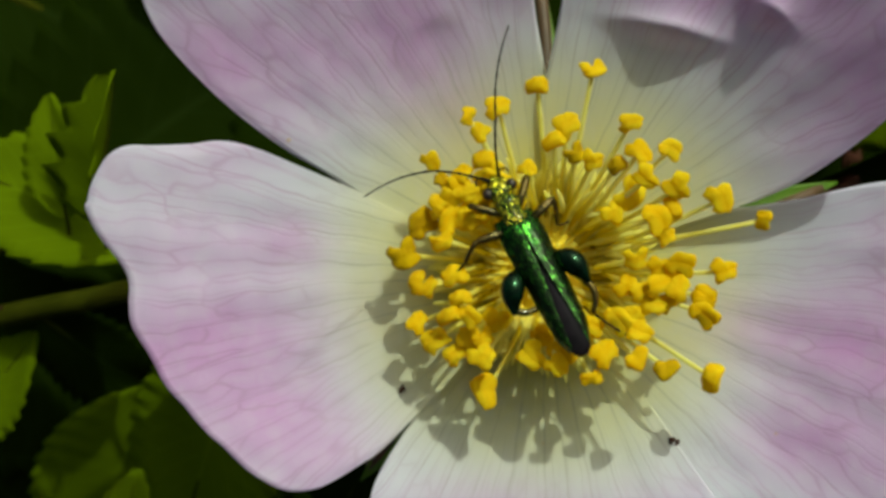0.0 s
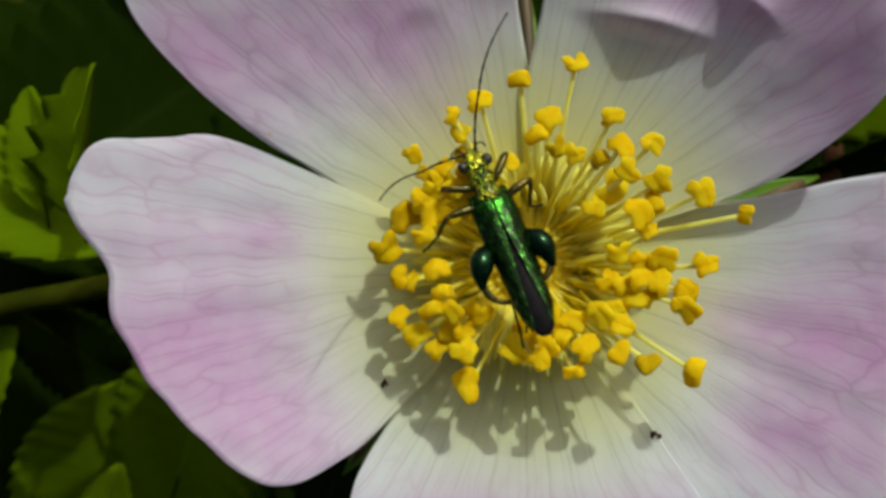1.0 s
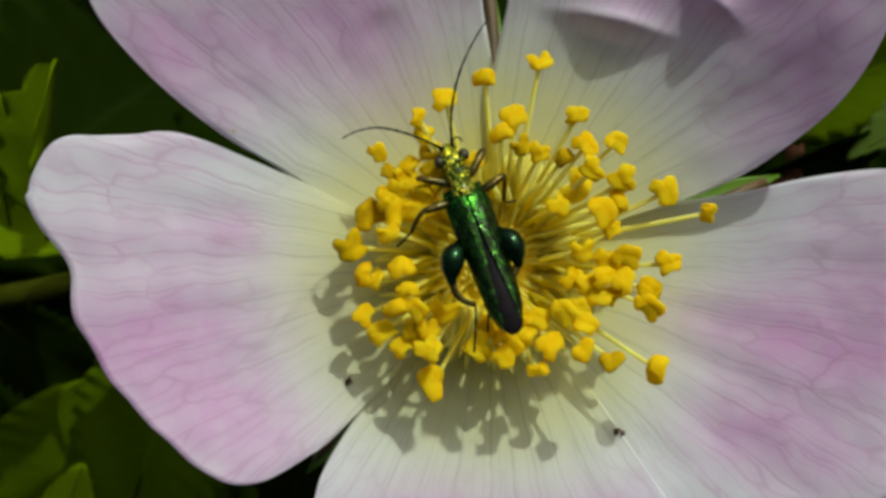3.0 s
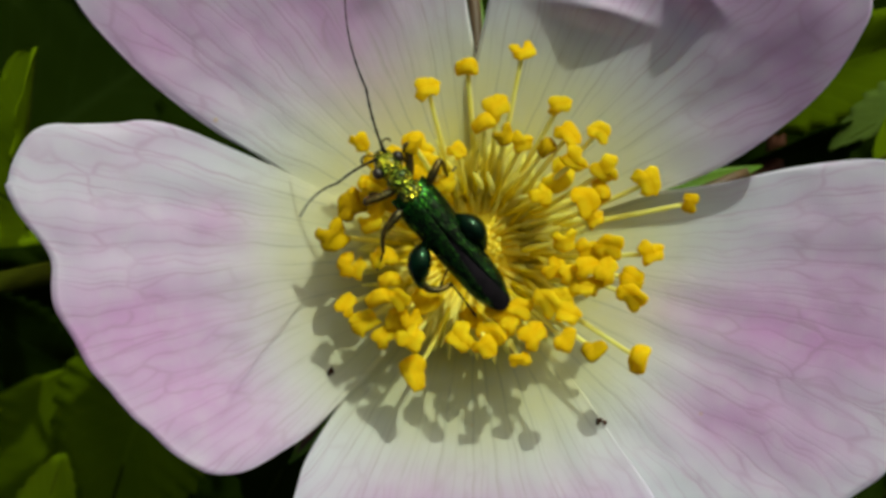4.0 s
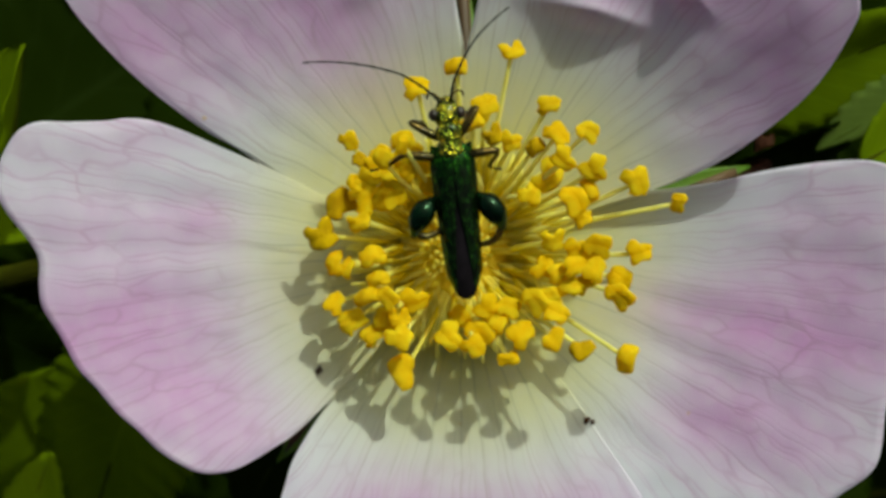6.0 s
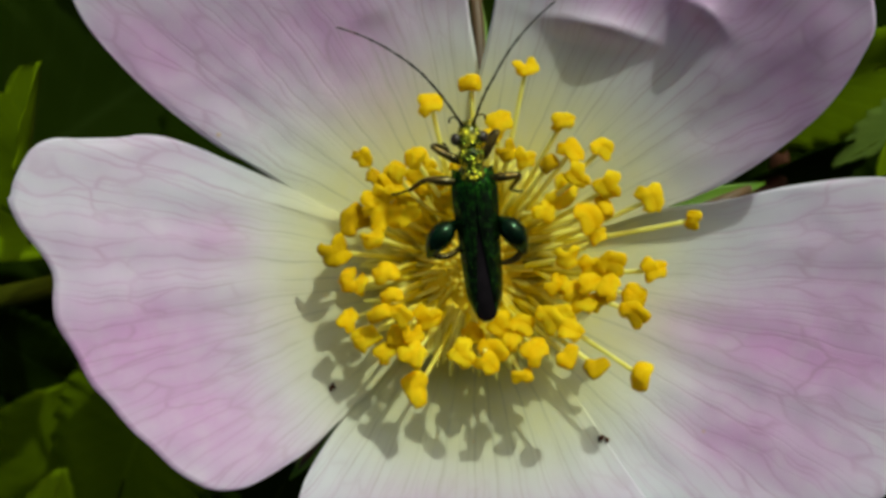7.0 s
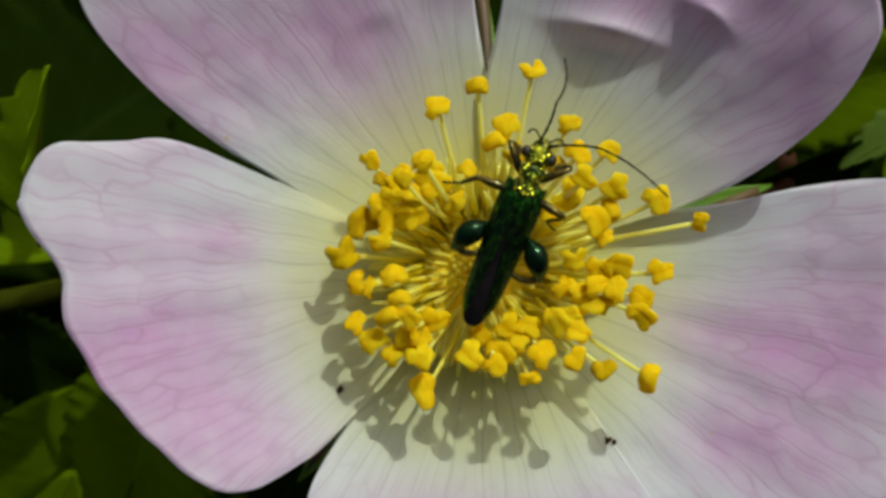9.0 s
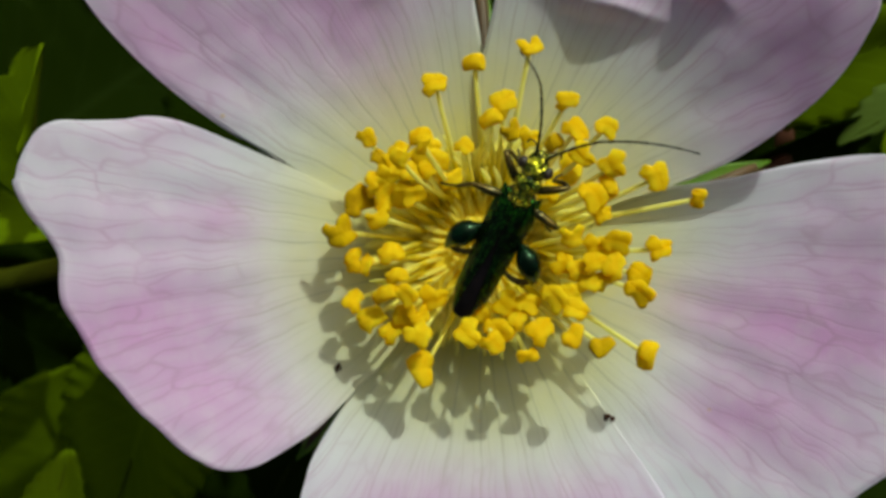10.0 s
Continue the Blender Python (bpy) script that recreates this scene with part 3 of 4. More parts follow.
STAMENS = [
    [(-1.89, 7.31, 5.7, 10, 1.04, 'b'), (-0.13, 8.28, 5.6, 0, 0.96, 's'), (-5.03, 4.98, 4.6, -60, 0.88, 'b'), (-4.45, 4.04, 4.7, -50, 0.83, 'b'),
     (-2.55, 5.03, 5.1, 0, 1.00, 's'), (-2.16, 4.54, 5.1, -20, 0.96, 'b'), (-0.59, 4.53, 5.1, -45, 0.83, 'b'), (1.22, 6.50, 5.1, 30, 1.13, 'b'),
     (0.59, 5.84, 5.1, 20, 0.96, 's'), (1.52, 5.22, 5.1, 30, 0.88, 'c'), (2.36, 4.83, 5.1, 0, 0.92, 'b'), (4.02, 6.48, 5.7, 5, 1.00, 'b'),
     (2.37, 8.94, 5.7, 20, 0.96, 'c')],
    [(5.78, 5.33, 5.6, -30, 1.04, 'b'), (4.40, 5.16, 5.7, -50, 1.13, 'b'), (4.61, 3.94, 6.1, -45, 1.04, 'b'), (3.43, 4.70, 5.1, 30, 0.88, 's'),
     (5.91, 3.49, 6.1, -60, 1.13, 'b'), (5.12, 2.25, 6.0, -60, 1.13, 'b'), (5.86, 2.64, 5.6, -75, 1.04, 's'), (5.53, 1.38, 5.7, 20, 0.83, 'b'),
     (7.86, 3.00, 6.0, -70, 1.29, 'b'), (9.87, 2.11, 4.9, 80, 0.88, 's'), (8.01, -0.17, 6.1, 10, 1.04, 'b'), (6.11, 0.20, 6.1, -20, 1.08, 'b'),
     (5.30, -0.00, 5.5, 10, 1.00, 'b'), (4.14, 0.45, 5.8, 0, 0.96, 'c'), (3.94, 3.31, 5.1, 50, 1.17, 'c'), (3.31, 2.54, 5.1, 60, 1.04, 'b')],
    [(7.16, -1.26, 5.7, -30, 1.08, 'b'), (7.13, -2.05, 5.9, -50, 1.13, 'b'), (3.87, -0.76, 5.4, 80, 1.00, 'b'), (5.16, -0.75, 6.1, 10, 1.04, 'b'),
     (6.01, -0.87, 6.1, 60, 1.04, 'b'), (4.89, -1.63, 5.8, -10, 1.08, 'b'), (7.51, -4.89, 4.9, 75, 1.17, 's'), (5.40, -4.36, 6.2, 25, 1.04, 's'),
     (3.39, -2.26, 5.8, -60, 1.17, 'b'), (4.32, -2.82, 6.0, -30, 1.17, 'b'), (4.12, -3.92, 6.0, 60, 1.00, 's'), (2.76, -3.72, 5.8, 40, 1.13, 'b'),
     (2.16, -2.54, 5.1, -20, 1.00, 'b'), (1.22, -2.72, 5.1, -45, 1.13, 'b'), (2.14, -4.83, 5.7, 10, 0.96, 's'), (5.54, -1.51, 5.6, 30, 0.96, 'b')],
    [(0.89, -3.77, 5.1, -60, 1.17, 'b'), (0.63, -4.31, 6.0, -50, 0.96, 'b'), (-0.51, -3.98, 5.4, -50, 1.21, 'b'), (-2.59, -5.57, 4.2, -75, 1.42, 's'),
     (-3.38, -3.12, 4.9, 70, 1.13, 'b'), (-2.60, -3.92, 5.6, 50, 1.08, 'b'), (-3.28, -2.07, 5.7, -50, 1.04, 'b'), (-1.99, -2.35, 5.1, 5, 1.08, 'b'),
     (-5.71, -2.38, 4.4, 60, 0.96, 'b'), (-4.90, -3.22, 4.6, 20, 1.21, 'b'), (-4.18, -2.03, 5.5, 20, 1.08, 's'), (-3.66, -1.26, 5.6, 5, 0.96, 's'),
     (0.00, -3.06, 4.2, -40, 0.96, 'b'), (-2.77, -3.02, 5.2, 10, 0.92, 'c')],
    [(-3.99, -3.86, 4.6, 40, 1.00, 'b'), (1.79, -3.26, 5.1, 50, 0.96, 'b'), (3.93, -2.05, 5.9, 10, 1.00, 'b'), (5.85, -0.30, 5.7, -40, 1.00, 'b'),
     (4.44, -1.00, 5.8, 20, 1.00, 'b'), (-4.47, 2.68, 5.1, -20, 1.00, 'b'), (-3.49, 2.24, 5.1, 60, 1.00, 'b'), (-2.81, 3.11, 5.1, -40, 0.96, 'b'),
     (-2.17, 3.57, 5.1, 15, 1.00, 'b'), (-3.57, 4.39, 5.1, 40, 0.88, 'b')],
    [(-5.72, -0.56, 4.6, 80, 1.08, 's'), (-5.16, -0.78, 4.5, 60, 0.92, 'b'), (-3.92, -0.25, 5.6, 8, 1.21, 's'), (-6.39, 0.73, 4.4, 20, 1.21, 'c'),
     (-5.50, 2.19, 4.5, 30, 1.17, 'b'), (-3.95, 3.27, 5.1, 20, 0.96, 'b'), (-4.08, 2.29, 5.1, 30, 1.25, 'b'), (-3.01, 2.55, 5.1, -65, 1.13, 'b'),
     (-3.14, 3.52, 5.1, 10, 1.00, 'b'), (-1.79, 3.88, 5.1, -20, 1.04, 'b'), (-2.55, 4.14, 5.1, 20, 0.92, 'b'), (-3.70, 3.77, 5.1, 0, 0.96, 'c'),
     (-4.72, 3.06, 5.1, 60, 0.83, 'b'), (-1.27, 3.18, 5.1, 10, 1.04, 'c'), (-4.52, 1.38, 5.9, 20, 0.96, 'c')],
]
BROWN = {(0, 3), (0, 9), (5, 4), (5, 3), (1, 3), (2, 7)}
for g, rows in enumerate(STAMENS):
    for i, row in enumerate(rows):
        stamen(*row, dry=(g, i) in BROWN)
for k in range(300):
    a = k * 2.39996 + rnd.uniform(-0.2, 0.2) if k < 255 else rnd.uniform(-0.3, 2.0)
    r0, r1, top = rnd.uniform(2.3, 3.1), rnd.uniform(3.6, 5.6), rnd.uniform(1.6, 2.7) + (k >= 255) * 1.3
    c, s = math.cos(a), math.sin(a)
    twist = rnd.uniform(-0.5, 0.5)
    line = spline([(r0 * c, r0 * s, 1.0), ((r0 + r1) / 2 * c, (r0 + r1) / 2 * s, 1.0 + (top - 1) * 0.75), (r1 * c - twist * s, r1 * s + twist * c, top)], 8)
    bm = bmesh.new()
    tube(bm, line, [0.16, 0.16, 0.155, 0.15, 0.145, 0.14, 0.13, 0.10, 0.035], 6)
    part("filament", bm, FILAMENT, rose)
for k in range(200):
    a, r0 = k * 2.39996, rnd.uniform(0.9, 2.7)
    r1, top = r0 + rnd.uniform(1.0, 2.4), rnd.uniform(2.0, 3.0)
    c, s = math.cos(a), math.sin(a)
    bm = bmesh.new()
    tube(bm, spline([(r0 * c, r0 * s, 0.9), ((r0 * 0.6 + r1 * 0.4) * c, (r0 * 0.6 + r1 * 0.4) * s, 1.7), (r1 * c, r1 * s, top)], 6), [0.12, 0.12, 0.115, 0.11, 0.105, 0.08, 0.03], 6)
    part("filament", bm, FILAMENT, rose)
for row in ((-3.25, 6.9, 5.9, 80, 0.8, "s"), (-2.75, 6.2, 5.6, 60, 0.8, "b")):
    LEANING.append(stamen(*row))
for ob in ANTHERS.values():
    bpy.data.objects.remove(ob)

# ---- bush round the flower ----
def leaflet(width=0.55, teeth=11, fold=0.3, thick=0.25, bite=0.16):
    """A toothed rose leaflet 1 mm long, its base at the origin, its tip along +y."""
    rows, uvs = [], []
    n = teeth * 4
    for i in range(n + 1):
        t = i / n
        w = 0.5 * width * (math.sin(math.pi * t ** 0.8) ** 0.75) if 0 < t < 1 else 0.004
        saw = (t * teeth) % 1.0
        w *= 1 + bite * (saw - 0.4) if 0.08 < t < 0.97 else 1
        row = [((j - 4) / 4 * w, t + 0.02 * saw * abs(j - 4) / 4, fold * abs((j - 4) / 4 * w) - 0.14 * t * t + 0.012 * math.sin(9 * t + j)) for j in range(9)]
        rows.append(row)
        uvs.append([(j / 8, t) for j in range(9)])
    bm = sheet([[(x, y, z) for x, y, z in row] for row in rows], thick * 0.04, uvs)
    return bm


def leaf_thing(mat, label, width=0.55, teeth=11, fold=0.3, bite=0.2):
    ob = part("rose_leaf", leaflet(width, teeth, fold, bite=bite), mat)
    tagged(ob, label, "leaf", "leaves of the rose bush")
    bm = bmesh.new()
    tube(bm, [(0, -0.12, 0.01), (0, 0, -0.005), (0, 0.5, -0.04), (0, 0.97, -0.14)], [0.016, 0.016, 0.012, 0.005], 6)
    part("midrib", bm, STEM, ob)
    return ob


def aim(p, q, turn=0):
    """The pose and length of a leaf from its base p to its tip q."""
    p, q = Vector(p), Vector(q)
    d = q - p
    y = d.normalized()
    x = y.cross(Vector((0, 0, 1))).normalized()
    m = Matrix((x, y, x.cross(y))).transposed().to_4x4()
    return Matrix.Translation(p * MM) @ m @ pose(0, 0, 0, 0, turn, 0), d.length


LEAVES = [leaf_thing(LEAF, "bright green toothed rose leaf in the sun", 0.55, 9, 0.25, 0.14),
          # this copy wears the leaf colour with shade in it
          leaf_thing(LEAF_SHADED, "toothed rose leaf, shade put into its dark green", 0.62, 13, 0.2),
          leaf_thing(LEAF_PALE, "pale green narrow rose leaf edge on", 0.4, 9, 0.6),
          leaf_thing(LEAF, "folded young rose leaf with a ragged edge", 0.56, 5, 0.75, 0.55),
          leaf_thing(LEAF, "smooth green rose leaf in the shade of the flower", 0.62, 13, 0.2, 0.1)]
PLACES = [
    (0, 28, (-23.8, 1.3, -12), (-38.0, 8.4, -13)),
    (3, -45, (-25.7, 2.5, -10), (-24.8, 10.9, -5)),
    # the gap's shade by the red twig, put in as a dark turned leaf
    (1, 65, (15.9, 4.8, -14), (25.7, 6.9, -14)),
    (1, 30, (-47.7, 10.6, -42), (-38.7, 22.0, -30)),
    (0, -10, (-28.5, 3.2, -11), (-29.3, 10.4, -9)),
    (0, 0, (-27.6, -20.0, -15), (-26.4, -12.6, -17)),
    (0, 0, (-37.7, -10.7, -16), (-31.8, -4.1, -12)),
    (4, 10, (-19.2, -4.5, -20), (-28.0, -20.9, -26)),
    (4, -25, (-27.6, -8.1, -26), (-36.5, -24.1, -30)),
    (1, 15, (-8.0, -7.1, -16), (-15.9, -18.8, -22)),
    (0, 36, (14.8, 8.9, -12), (28.1, 12.1, -10)),
    (2, 40, (28.3, 9.5, -9), (20.7, 6.5, -12)),
    (0, 0, (22.3, 4.7, -8), (30.0, 8.7, -10)),
    (1, 0, (0.2, 6.3, -12), (0.2, 19.0, -13)),
    (1, 0, (-9.6, 2.7, -12), (-20.9, 14.6, -22)),
    (1, 0, (-37.5, 9.6, -42), (-24.6, 22.3, -30)),
    (1, 20, (-36.5, -3.2, -26), (-27.0, -10.7, -28)),
    (1, 8, (-40.0, 2.0, -27), (-13.0, 22.0, -29)),
    (1, -6, (-46.0, 24.0, -30), (-14.0, 9.0, -33)),
    (1, 10, (-50.0, -24.0, -36), (-17.0, -8.0, -34)),
    (1, -8, (-20.0, -30.0, -32), (-33.0, -2.0, -35)),
    (1, 5, (36.0, 22.0, -27), (14.0, 4.0, -30)),
    (1, 0, (-54.0, -1.0, -33), (-25.0, -13.0, -36)),
]
for kind, turn, base, tip in PLACES:
    m, length = aim(base, tip, turn)
    c = copy_thing(LEAVES[kind], m)
    c.scale = (length, length, length)
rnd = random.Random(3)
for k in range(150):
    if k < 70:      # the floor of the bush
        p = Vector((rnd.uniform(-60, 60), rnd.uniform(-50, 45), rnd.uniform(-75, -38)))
    else:           # unseen leaves added towards the sun, to shade the background
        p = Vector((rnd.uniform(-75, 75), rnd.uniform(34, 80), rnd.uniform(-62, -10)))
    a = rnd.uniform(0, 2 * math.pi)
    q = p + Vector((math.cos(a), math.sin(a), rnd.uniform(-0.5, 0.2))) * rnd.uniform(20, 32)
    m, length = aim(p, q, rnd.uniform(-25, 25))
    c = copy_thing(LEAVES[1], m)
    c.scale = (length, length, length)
for k in range(150):  # unseen leaves added away from the sun, to darken the beetle's reflections
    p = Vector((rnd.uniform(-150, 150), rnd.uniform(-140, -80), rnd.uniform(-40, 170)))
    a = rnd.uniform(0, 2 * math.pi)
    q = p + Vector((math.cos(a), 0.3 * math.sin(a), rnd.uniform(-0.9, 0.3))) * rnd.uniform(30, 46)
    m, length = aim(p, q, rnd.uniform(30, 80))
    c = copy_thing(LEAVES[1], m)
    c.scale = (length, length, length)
for ob in LEAVES:
    for o in ob.children_recursive:
        bpy.data.objects.remove(o)
    bpy.data.objects.remove(ob)


def twig(points, radius, mat, label):
    bm = bmesh.new()
    line = spline(points, 24)
    tube(bm, line, [radius * (1 - 0.25 * i / 24) for i in range(25)], 10)
    ob = part("rose_twig", bm, mat)
    tagged(ob, label, "twig")
    bm = bmesh.new()
    for i in (6, 13, 19):
        p = Vector(line[i])
        tube(bm, [p, p + Vector((0.2, 0.5, 0.5)) * radius * 1.2, p + Vector((0.7, 0.6, 0.9)) * radius * 1.6], [radius * 0.5, radius * 0.3, radius * 0.05], 6)
    part("thorns", bm, RED_STEM, ob)


twig([(-60, -8, -22), (-33.3, -2.7, -12), (-24.4, -1.0, -11), (-12, 3, -22), (-12, 6, -60)], 0.75, STEM, "olive green rose twig reaching under the petals")
twig([(6, -6, -34), (13.5, 2.0, -16), (17.2, 4.2, -13.5), (19.5, 6.5, -18), (24, 14, -40)], 0.8, RED_STEM, "reddish brown rose twig behind the petals")
twig([(-12, 6, -60), (-8, 10, -200), (0, 0, -450), (10, -5, -760)], 2.6, STEM, "green rose cane rising from the soil")


def crumb(x, y, z, size):
    bm = bmesh.new()
    bits = random.Random(int(x * 10))
    for k in range(7):
        ball(bm, (bits.uniform(-0.25, 0.25), bits.uniform(-0.25, 0.25), bits.uniform(0.05, 0.2)), (bits.uniform(0.08, 0.2), bits.uniform(0.06, 0.15), 0.08), 8, (0, 0, bits.uniform(0, 180)))
    ob = part("debris_crumb", bm, RED_STEM)
    ob.matrix_basis = pose(x * MM, y * MM, z * MM) @ Matrix.Diagonal((size, size, size, 1))
    tagged(ob, "tiny dark brown crumb lying on a petal", "crumb", "crumbs on the petals")


crumb(6.2, -8.2, petal_height(PETALS[4], 10.3, 307), 0.85)
crumb(-6.8, -5.75, petal_height(PETALS[0], 8.9, 220), 0.7)


# ---- the beetle ----
beetle = tagged(new("beetle"), "metallic green thick-legged flower beetle walking over the stamens", "beetle")


def elytron(s):
    rows = []
    prof = spline([(0.90, 0.02), (1.02, 0.02), (1.01, 0.03), (0.97, 0.07), (0.93, 0.14), (0.90, 0.22), (0.86, 0.29), (0.79, 0.36), (0.52, 0.40)], 40)
    for i, (w, inn) in enumerate(prof):
        t = i / 40
        row = []
        for j in range(15):
            u = j / 14
            x = inn + (w - inn) * u
            z = 0.50 * (1 - u ** 2.6 * 1.15) + 0.006 * math.cos(u * 6 * math.pi) * (1 - t * 0.3)
            z *= 0.8 + 0.2 * math.sin(math.pi * min(1, t * 1.2 + 0.1))
            z -= 0.16 * smooth01((t - 0.75) / 0.25) + 0.13 * (1 - smooth01(t / 0.09))
            row.append((s * x, 2.35 - 6.5 * t + 0.15 * u * (t < 0.05), z + 0.04 * noise.noise((x * 3, t * 20, s))))
        rows.append(row)
    part("elytron", sheet(rows, 0.08), ELYTRA, beetle, "wrinkled metallic green wing case")


for s in (-1, 1):
    elytron(s)
bm = bmesh.new()
tube(bm, spline([(0, 2.6, -0.15), (0, 1.5, -0.2), (0, 0, -0.2), (0, -2, -0.15), (0, -3.6, -0.08), (0, -4.5, -0.05)], 20),
     [0.5, 0.72, 0.82, 0.83, 0.82, 0.81, 0.8, 0.79, 0.78, 0.77, 0.76, 0.75, 0.73, 0.71, 0.69, 0.66, 0.61, 0.55, 0.48, 0.38, 0.2], 16, 0.6)
part("abdomen", bm, ABDOMEN, beetle, "dark brown abdomen with a reddish tip")
bm = bmesh.new()
tube(bm, spline([(0, 1.6, 0.2), (0, -1, 0.26), (0, -3, 0.24), (0, -4.1, 0.14), (0, -4.45, 0.06)], 14),
     [0.1, 0.18, 0.25, 0.3, 0.34, 0.38, 0.41, 0.43, 0.45, 0.46, 0.46, 0.44, 0.4, 0.32, 0.18], 12, 0.3)
part("hind_wing", bm, WING, beetle, "dark purplish folded wings between the wing cases")
bm = bmesh.new()
tube(bm, spline([(0, 1.95, 0.06), (0, 2.35, 0.06), (0, 2.75, 0.07), (0, 3.15, 0.04), (0, 3.4, -0.02)], 14),
     [0.50, 0.56, 0.58, 0.56, 0.52, 0.49, 0.48, 0.51, 0.56, 0.60, 0.61, 0.58, 0.52, 0.45, 0.40], 18, 0.8)
for v in bm.verts:
    v.co.z += 0.00006 * noise.noise(v.co * 2500)
part("pronotum", bm, PRONOTUM, beetle, "golden green pitted pronotum")
bm = bmesh.new()
tube(bm, spline([(0, 3.25, -0.02), (0, 3.6, 0.0), (0, 3.95, -0.04), (0, 4.3, -0.14), (0, 4.55, -0.22)], 12),
     [0.42, 0.48, 0.54, 0.58, 0.59, 0.57, 0.54, 0.5, 0.46, 0.41, 0.35, 0.28, 0.16], 18, 0.72)
head = part("head", bm, PRONOTUM, beetle, "golden green head")
for s in (-1, 1):
    part("eye", ball(bmesh.new(), (s * 0.58, 3.82, 0.06), (0.24, 0.28, 0.25)), EYE, head, "bulging black eye")
    bm = bmesh.new()
    tube(bm, spline([(s * 0.18, 4.45, -0.2), (s * 0.5, 4.75, -0.25), (s * 0.75, 4.7, -0.35), (s * 0.8, 4.5, -0.4)], 8), [0.05, 0.045, 0.04, 0.045, 0.04, 0.04, 0.05, 0.05, 0.03], 6)
    part("palp", bm, LIMB, head, "thin brown palp")


def antenna(s):
    """Eleven slim joints: an inner half of 3 mm and an outer one of 4.1 mm that bends at the joint, both along +y."""
    def half(length, joints, bow, thick, thin, base):
        n = joints * 6
        line = [Vector((0, 0, 0))]
        for i in range(n):
            t = (i + 0.5) / n
            a = radians(bow * (0.5 - t))
            line.append(line[-1] + Vector((-s * math.sin(a), math.cos(a), 0)) * length / n)
        rad = [(thick + (thin - thick) * i / n) * (1.2 if i % 6 in (4, 5) else 0.88) for i in range(n + 1)]
        if base:
            rad[:4] = [0.09, 0.10, 0.09, 0.07]
        return tube(bmesh.new(), line, rad, 7)
    inner = part("antenna", half(3.0, 5, 14, 0.062, 0.052, True), BLACK, beetle, "long thin black antenna")
    outer = part("flagellum", half(4.1, 6, 26, 0.052, 0.032, False), BLACK, inner)
    return inner, outer


ANTENNAE = {s: antenna(s) for s in (-1, 1)}


SHINS = {}


def leg(s, which):
    if which == "hind":
        thigh = spline([(0, 0, 0), (0.38, 0.08, 0.12), (0.95, 0.15, 0.2), (1.55, 0.08, 0.10), (2.05, -0.06, -0.05)], 14)
        rad = [0.12, 0.16, 0.23, 0.33, 0.43, 0.50, 0.54, 0.55, 0.53, 0.49, 0.42, 0.34, 0.26, 0.20, 0.13]
        shin = [(-0.1, 0, 0), (0.42, -0.22, -0.05), (0.70, -0.68, -0.15), (0.75, -1.2, -0.3)]
        foot = [(0.75, -1.2, -0.3), (1.25, -1.32, -0.5), (2.0, -1.45, -0.75), (2.75, -1.55, -0.95)]
        width = 0.16
    elif which == "middle":
        thigh = spline([(0, 0, 0), (0.5, 0, 0.12), (1.0, 0, 0.15), (1.4, 0, 0.12)], 10)
        rad = [0.13, 0.16, 0.19, 0.21, 0.21, 0.20, 0.19, 0.18, 0.16, 0.14, 0.10]
        shin = [(1.35, 0, 0.12), (1.62, -0.16, -0.02), (1.9, -0.42, -0.22), (2.1, -0.62, -0.4)]
        foot = [(2.1, -0.62, -0.4), (2.3, -0.7, -0.5), (2.6, -0.85, -0.65), (2.9, -0.95, -0.75)]
        if s > 0:   # folded tighter
            shin = [(1.35, 0, 0.12), (1.3, -0.25, -0.2), (1.1, -0.55, -0.7), (0.95, -0.8, -1.1)]
            foot = [(0.95, -0.8, -1.1), (1.05, -0.9, -1.25), (1.25, -1.0, -1.35), (1.5, -1.05, -1.45)]
        width = 0.115
    else:
        thigh = spline([(0, 0, 0), (0.45, 0, 0.08), (1.0, 0, 0.12), (1.5, 0, 0.08)], 10)
        rad = [0.13, 0.16, 0.19, 0.20, 0.20, 0.19, 0.18, 0.17, 0.15, 0.13, 0.10]
        shin = [(1.48, 0, 0.06), (1.38, 0.12, -0.12), (1.05, 0.14, -0.42), (0.75, 0.1, -0.72)]
        foot = [(0.75, 0.1, -0.72), (0.8, 0.15, -0.85), (0.95, 0.2, -1.0), (1.1, 0.22, -1.1)]
        width = 0.115

    def flip(line):
        return [(s * p[0], p[1], p[2]) for p in line]
    bm = bmesh.new()
    tube(bm, flip(thigh), rad, 18 if which == "hind" else 10)
    ob = part(which + "_leg", bm, FEMUR if which == "hind" else LIMB, beetle, "swollen glossy dark green thigh" if which == "hind" else "slim bronze leg")
    bm = bmesh.new()
    line = spline(flip(shin), 10)
    tube(bm, line, [width * (1.1 - 0.35 * i / 10) for i in range(11)], 8)
    tibia = part("tibia", bm, LIMB, ob, "thin dark bronze shin")
    bm = bmesh.new()
    line = spline(flip(foot), 12)
    tube(bm, line, [0.05 * (1.25 if i % 3 == 2 else 0.9) for i in range(13)], 6)
    tarsus = part("tarsus", bm, BLACK, ob, "thin jointed foot")
    if which == "hind":
        SHINS[s] = (tibia, tarsus)
    return ob


LEGS = {(w, s): leg(s, w) for w in ("fore", "middle", "hind") for s in (-1, 1)}


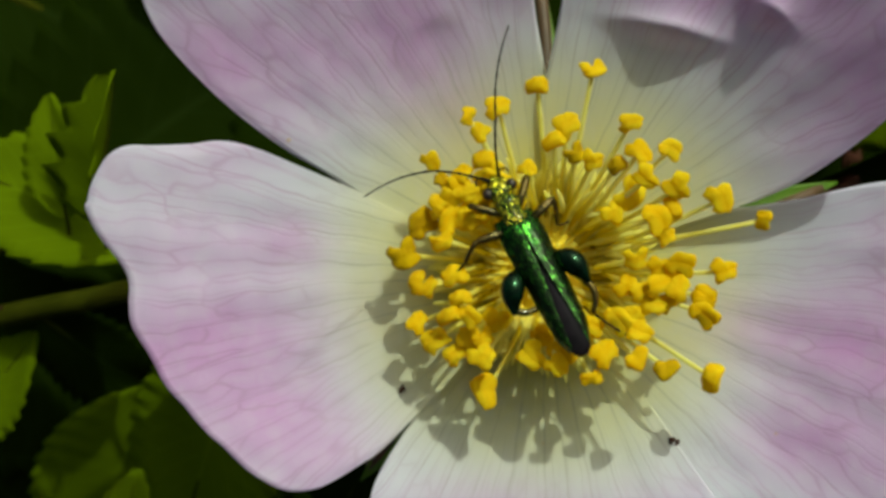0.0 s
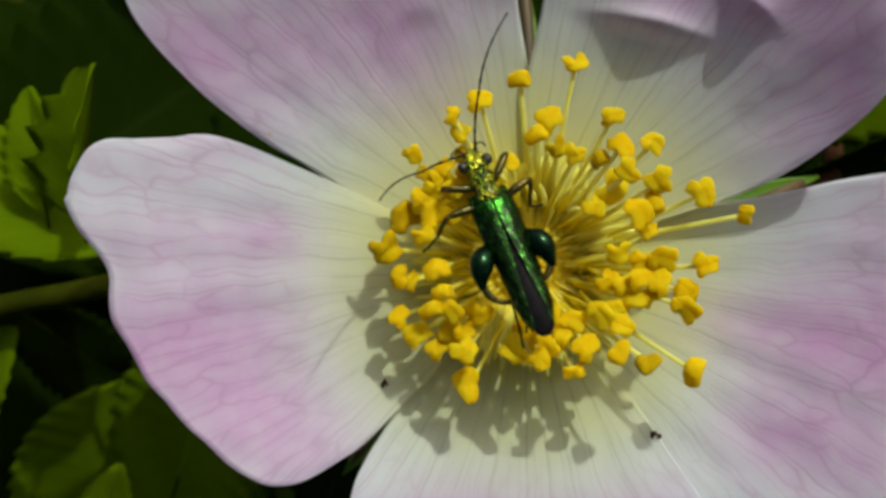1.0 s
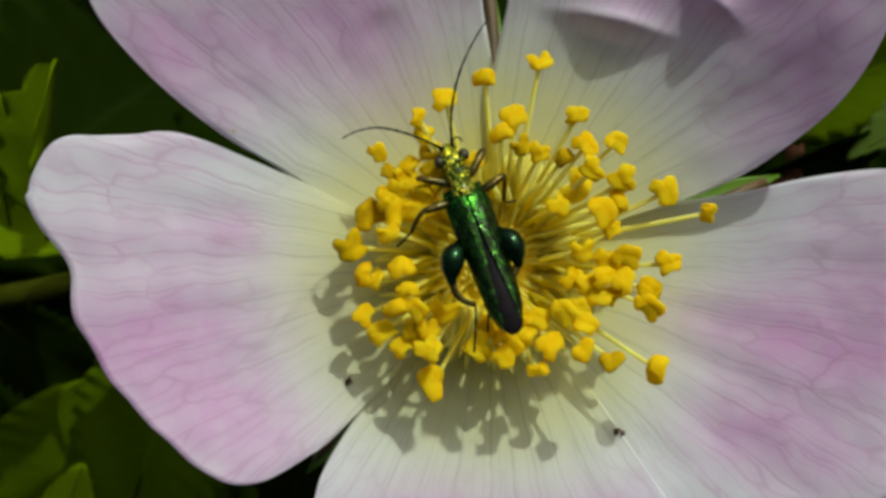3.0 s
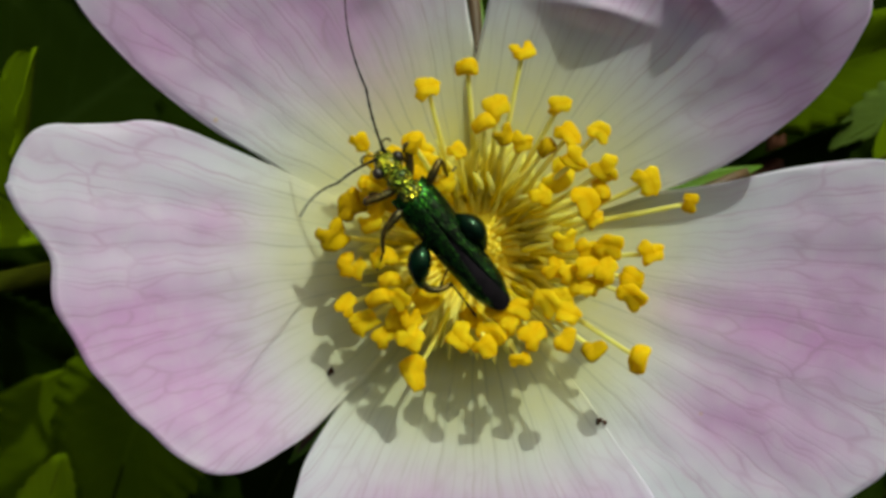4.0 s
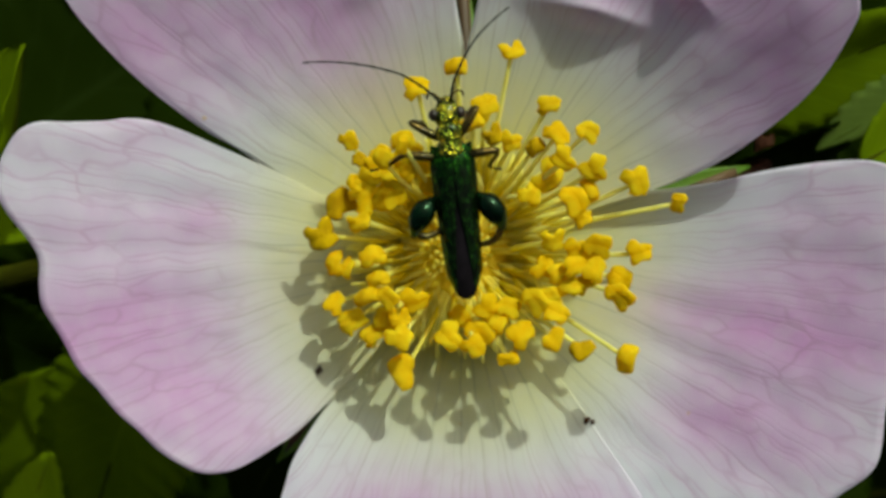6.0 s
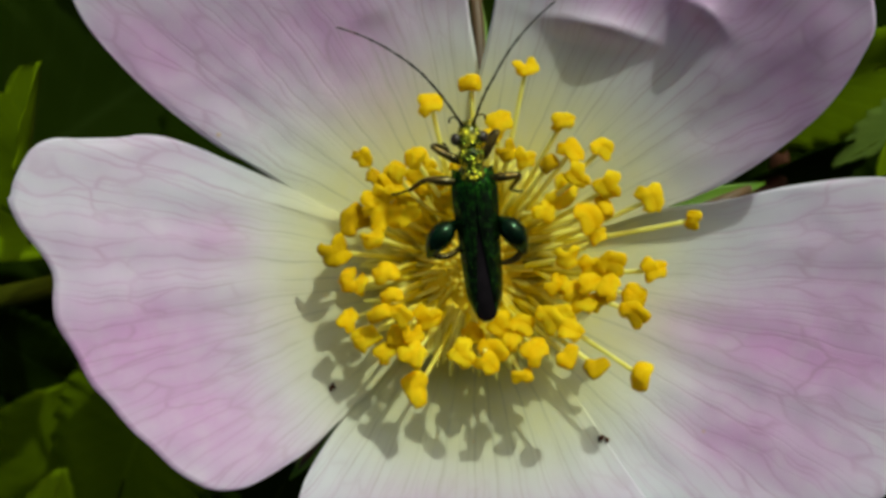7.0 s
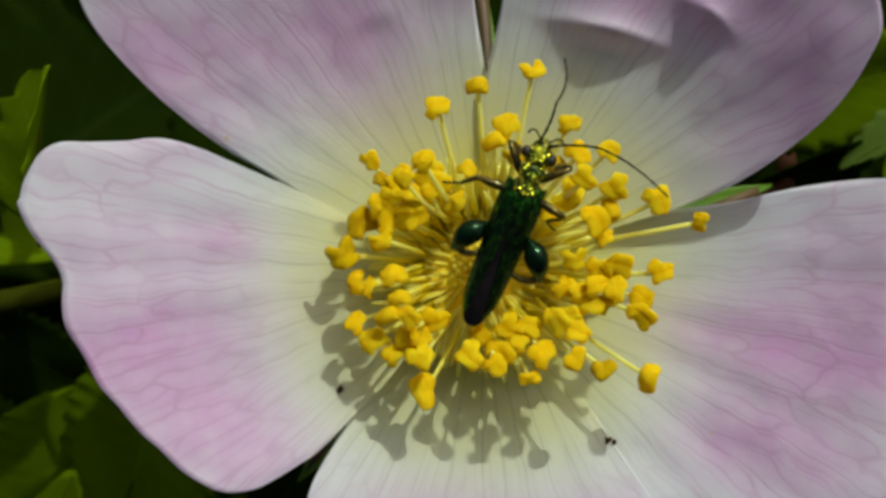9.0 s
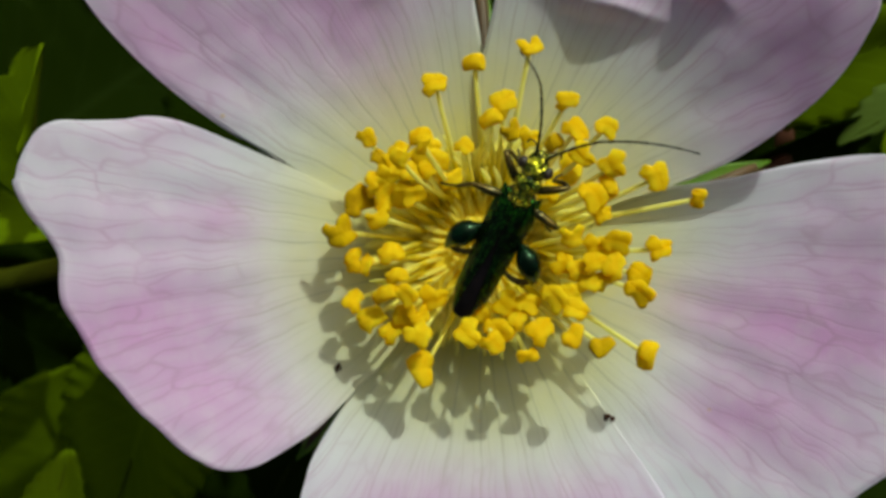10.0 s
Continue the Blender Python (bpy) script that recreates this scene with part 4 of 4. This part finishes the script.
# ---- what moves ----
def motions():
    walk(beetle, [(t, pose(x * MM, y * MM, z * MM, pitch, roll, yaw)) for t, x, y, z, pitch, roll, yaw in (
        (0.0, -0.17, 0.23, 6.3, -10, 9, 25.0),
        (0.2, 0.02, 0.33, 6.3, -9, 9, 24.0),
        (0.5, -0.07, 0.40, 6.3, -10, 9, 19.0),
        (0.7, -0.34, 0.55, 6.3, -10, 9, 19.0),
        (1.0, -0.71, 0.99, 6.3, -9, 9, 21.1),
        (1.2, -0.66, 0.89, 6.3, -8, 9, 21.9),
        (1.5, -0.46, 1.11, 6.3, -7, 9, 21.0),
        (1.7, -0.77, 1.23, 6.3, -9, 9, 24.0),
        (2.0, -0.16, 0.32, 6.3, -11, 9, 21.5),
        (2.2, -0.09, 0.14, 6.3, -10, 9, 18.8),
        (2.5, -0.07, 0.30, 6.3, -9, 9, 20.0),
        (2.7, -0.15, 0.21, 6.3, -9, 9, 18.7),
        (3.0, -0.35, 1.04, 6.3, -8, 9, 18.5),
        (3.2, -0.34, 1.44, 6.3, -8, 8, 17.6),
        (4.3, -1.44, 0.75, 6.3, 26, 0, 44.4),
        (4.4, -0.62, 0.79, 6.3, 33, 0, 38.2),
        (4.5, -0.76, 0.39, 6.3, 39, 0, 30.8),
        (4.6, -0.81, 0.58, 6.3, 32, 0, 36.0),
        (4.7, -0.80, 0.56, 6.3, 36, 0, 30.9),
        (4.8, -1.27, 1.38, 6.3, 28, 0, 14.1),
        (4.9, -0.77, 1.24, 6.3, 24, 0, 21.8),
        (5.0, -0.25, 3.26, 6.3, -9, 7, 7.5),
        (5.1, -0.22, 2.58, 6.3, 9, 4, 2.3),
        (5.2, -0.35, 1.92, 6.3, 13, 2, 3.4),
        (5.3, -0.39, 2.04, 6.3, 9, 1, 4.8),
        (5.4, -0.09, 2.15, 6.3, 9, 0, 4.8),
        (5.5, 0.10, 1.88, 6.3, 10, 0, 3.9),
        (5.7, -0.14, 2.38, 6.3, 9, 0, 5.4),
        (6.8, 0.07, 1.59, 6.3, 18, 0, 6.6),
        (7.0, 0.19, 1.92, 6.3, 14, 0, 5.7),
        (7.2, 0.29, 1.87, 6.3, 19, 0, 4.2),
        (7.5, 0.55, 1.20, 6.3, 19, 0, 0.8),
        (7.7, 0.65, 0.94, 6.3, 19, 0, -3.8),
        (8.0, 0.86, 1.56, 6.3, 14, 0, -5.9),
        (8.2, 1.30, 2.33, 6.3, 12, 0, -11.6),
        (8.5, 1.14, 1.84, 6.3, 10, 0, -17.6),
        (8.7, 1.25, 1.60, 6.3, 12, 0, -21.1),
        (9.0, 1.14, 1.52, 6.3, 15, 0, -22.3),
        (9.2, 1.11, 1.00, 6.3, 21, 0, -30.2),
        (9.3, 1.03, 0.78, 6.3, 25, 0, -29.9),
        (9.5, 1.00, 0.50, 6.3, 26, 0, -24.9),
        (9.7, 0.97, 0.27, 6.3, 28, 0, -27.8),
        (9.8, 0.93, 0.21, 6.3, 30, 0, -27.3),
        (10.0, 0.92, 0.37, 6.3, 28, 0, -27.1),
    )])
    # time, turn and lift of each antenna at its base, then of its outer half at the joint
    feel = {
        -1: ((0.0, 65, 35, 26, 2), (0.2, 43, 51, 27, 2), (0.5, 41, 26, 30, 22), (1.0, 101, 36, 12, 14),
             (1.5, 95, 43, 11, 13), (2.0, 88, 48, 19, -3), (2.5, 57, 33, 14, -9), (3.0, 63, 41, 24, 16),
             (4.3, 86, 40, 1, 16), (4.5, 91, 6, 38, -27), (4.8, 33, 22, 35, -2), (5.0, 46, 62, 4, 3),
             (5.3, 23, 39, 7, 14), (5.5, 43, 15, 23, 29), (5.7, 45, 44, 37, -31), (6.8, 48, 37, 31, -28),
             (7.0, 31, 8, 24, -1), (7.5, 32, 14, 24, 16), (8.0, 36, 26, 26, -20), (8.5, 18, 0, 22, -40),
             (9.0, -1, 43, 6, 17), (9.2, -4, 33, 3, 20), (9.5, 2, 16, 17, -9), (10.0, 18, 14, 11, 34)),
        1: ((0.0, -20, 48, -14, -22), (0.2, -27, 28, -19, 24), (0.5, -22, 62, -28, -32), (1.0, -24, 44, -14, 10),
             (1.5, -37, 54, -9, 19), (2.0, -33, 60, -9, 12), (2.5, -12, 60, -32, -29), (3.0, -15, 59, -21, -6),
             (4.3, -22, -15, -7, -24), (4.5, -7, -31, -16, -21), (4.8, -35, 20, -13, 22), (5.0, -53, 65, -23, -33),
             (5.3, -34, 44, -11, 2), (5.5, -9, 49, -20, -8), (5.7, -15, 58, -17, -5), (6.8, -21, 35, -22, -12),
             (7.0, -26, 35, -17, -16), (7.5, -32, 49, -26, -11), (8.0, -22, 18, -19, 4), (8.5, -53, 15, -26, 13),
             (9.0, -61, 43, -28, 2), (9.2, -51, 48, -14, -7), (9.5, -32, 36, -34, -33), (10.0, -35, 23, -36, -19)),
    }
    for s, rows in feel.items():
        inner, outer = ANTENNAE[s]
        walk(inner, [(t, pose(s * 0.22 * MM, 4.32 * MM, 0.05 * MM, 0, 0, turn) @ pose(0, 0, 0, lift, 0, 0)) for t, turn, lift, bend, rise in rows])
        walk(outer, [(t, pose(0, 2.98 * MM, 0, 0, 0, bend) @ pose(0, 0, 0, rise, 0, 0)) for t, turn, lift, bend, rise in rows])
    place = {"fore": (0.4, 2.75, -0.15), "middle": (0.66, 1.95, -0.15), "hind": (0.92, 0.2, -0.08)}
    # time and backward turn of each leg
    swing = {
        ("hind", 1): ((0, 72), (1, 78), (2.5, 84), (3.2, 86), (4.5, 95), (5, 63), (7.5, 62), (8.5, 58), (10, 52)),
        ("hind", -1): ((0, 64), (1, 66), (2.5, 64), (3.2, 64), (4.5, 42), (5, 63), (7.5, 48), (8.5, 58), (10, 62)),
        ("middle", 1): ((0, -20), (1, -14), (2.5, -22), (3.2, -16), (4.5, -30), (5, -4), (7.5, 0), (8.5, 8), (10, 10)),
        ("middle", -1): ((0, -6), (1, -2), (2.5, -6), (3.2, 4), (4.5, 12), (5, -12), (7.5, -8), (8.5, -2), (10, 6)),
        ("fore", 1): ((0, -47), (1, -42), (2.5, -45), (3.2, -40), (4.5, -60), (5, -50), (7.5, -55), (8.5, -48), (10, -34)),
        ("fore", -1): ((0, -40), (1, -20), (2.5, -30), (3.2, -26), (4.5, -12), (5, -30), (7.5, -36), (8.5, -50), (10, -46)),
    }
    for (w, s), rows in swing.items():
        x, y, z = place[w]
        walk(LEGS[w, s], [(t, pose(s * x * MM, y * MM, z * MM, 0, 0, -s * (a - (4 if w == "hind" else 0)))) for t, a in rows])
    # time and inward turn of the hind shins at the knee
    knee = {
        1: ((0, -22), (0.5, 0), (1, 28), (2.5, 22), (3.2, 24), (4.5, 60), (5, 40), (5.5, 30), (7, 45), (7.5, 58), (10, 60)),
        -1: ((0, 60), (0.5, 70), (1, 12), (1.5, 0), (3.2, 0), (4.5, 50), (5, -10), (5.5, 70), (7, 82), (7.5, 85), (10, 80)),
    }
    for s, rows in knee.items():
        for ob in SHINS[s]:
            walk(ob, [(t, pose(s * 1.88 * MM, -0.03 * MM, -0.04 * MM, 0, 0, -s * a)) for t, a in rows])
    for st, side in zip(LEANING, (1, -1)):
        b = st.location.copy()
        walk(st, [(t, pose(*b, lean, side * lean * 0.3, 0)) for t, lean in ((0, 0), (0.5, 0), (1.5, 8), (2.0, 0), (3.0, 6), (4.3, 26), (7, 24), (10, 26))])


motions()
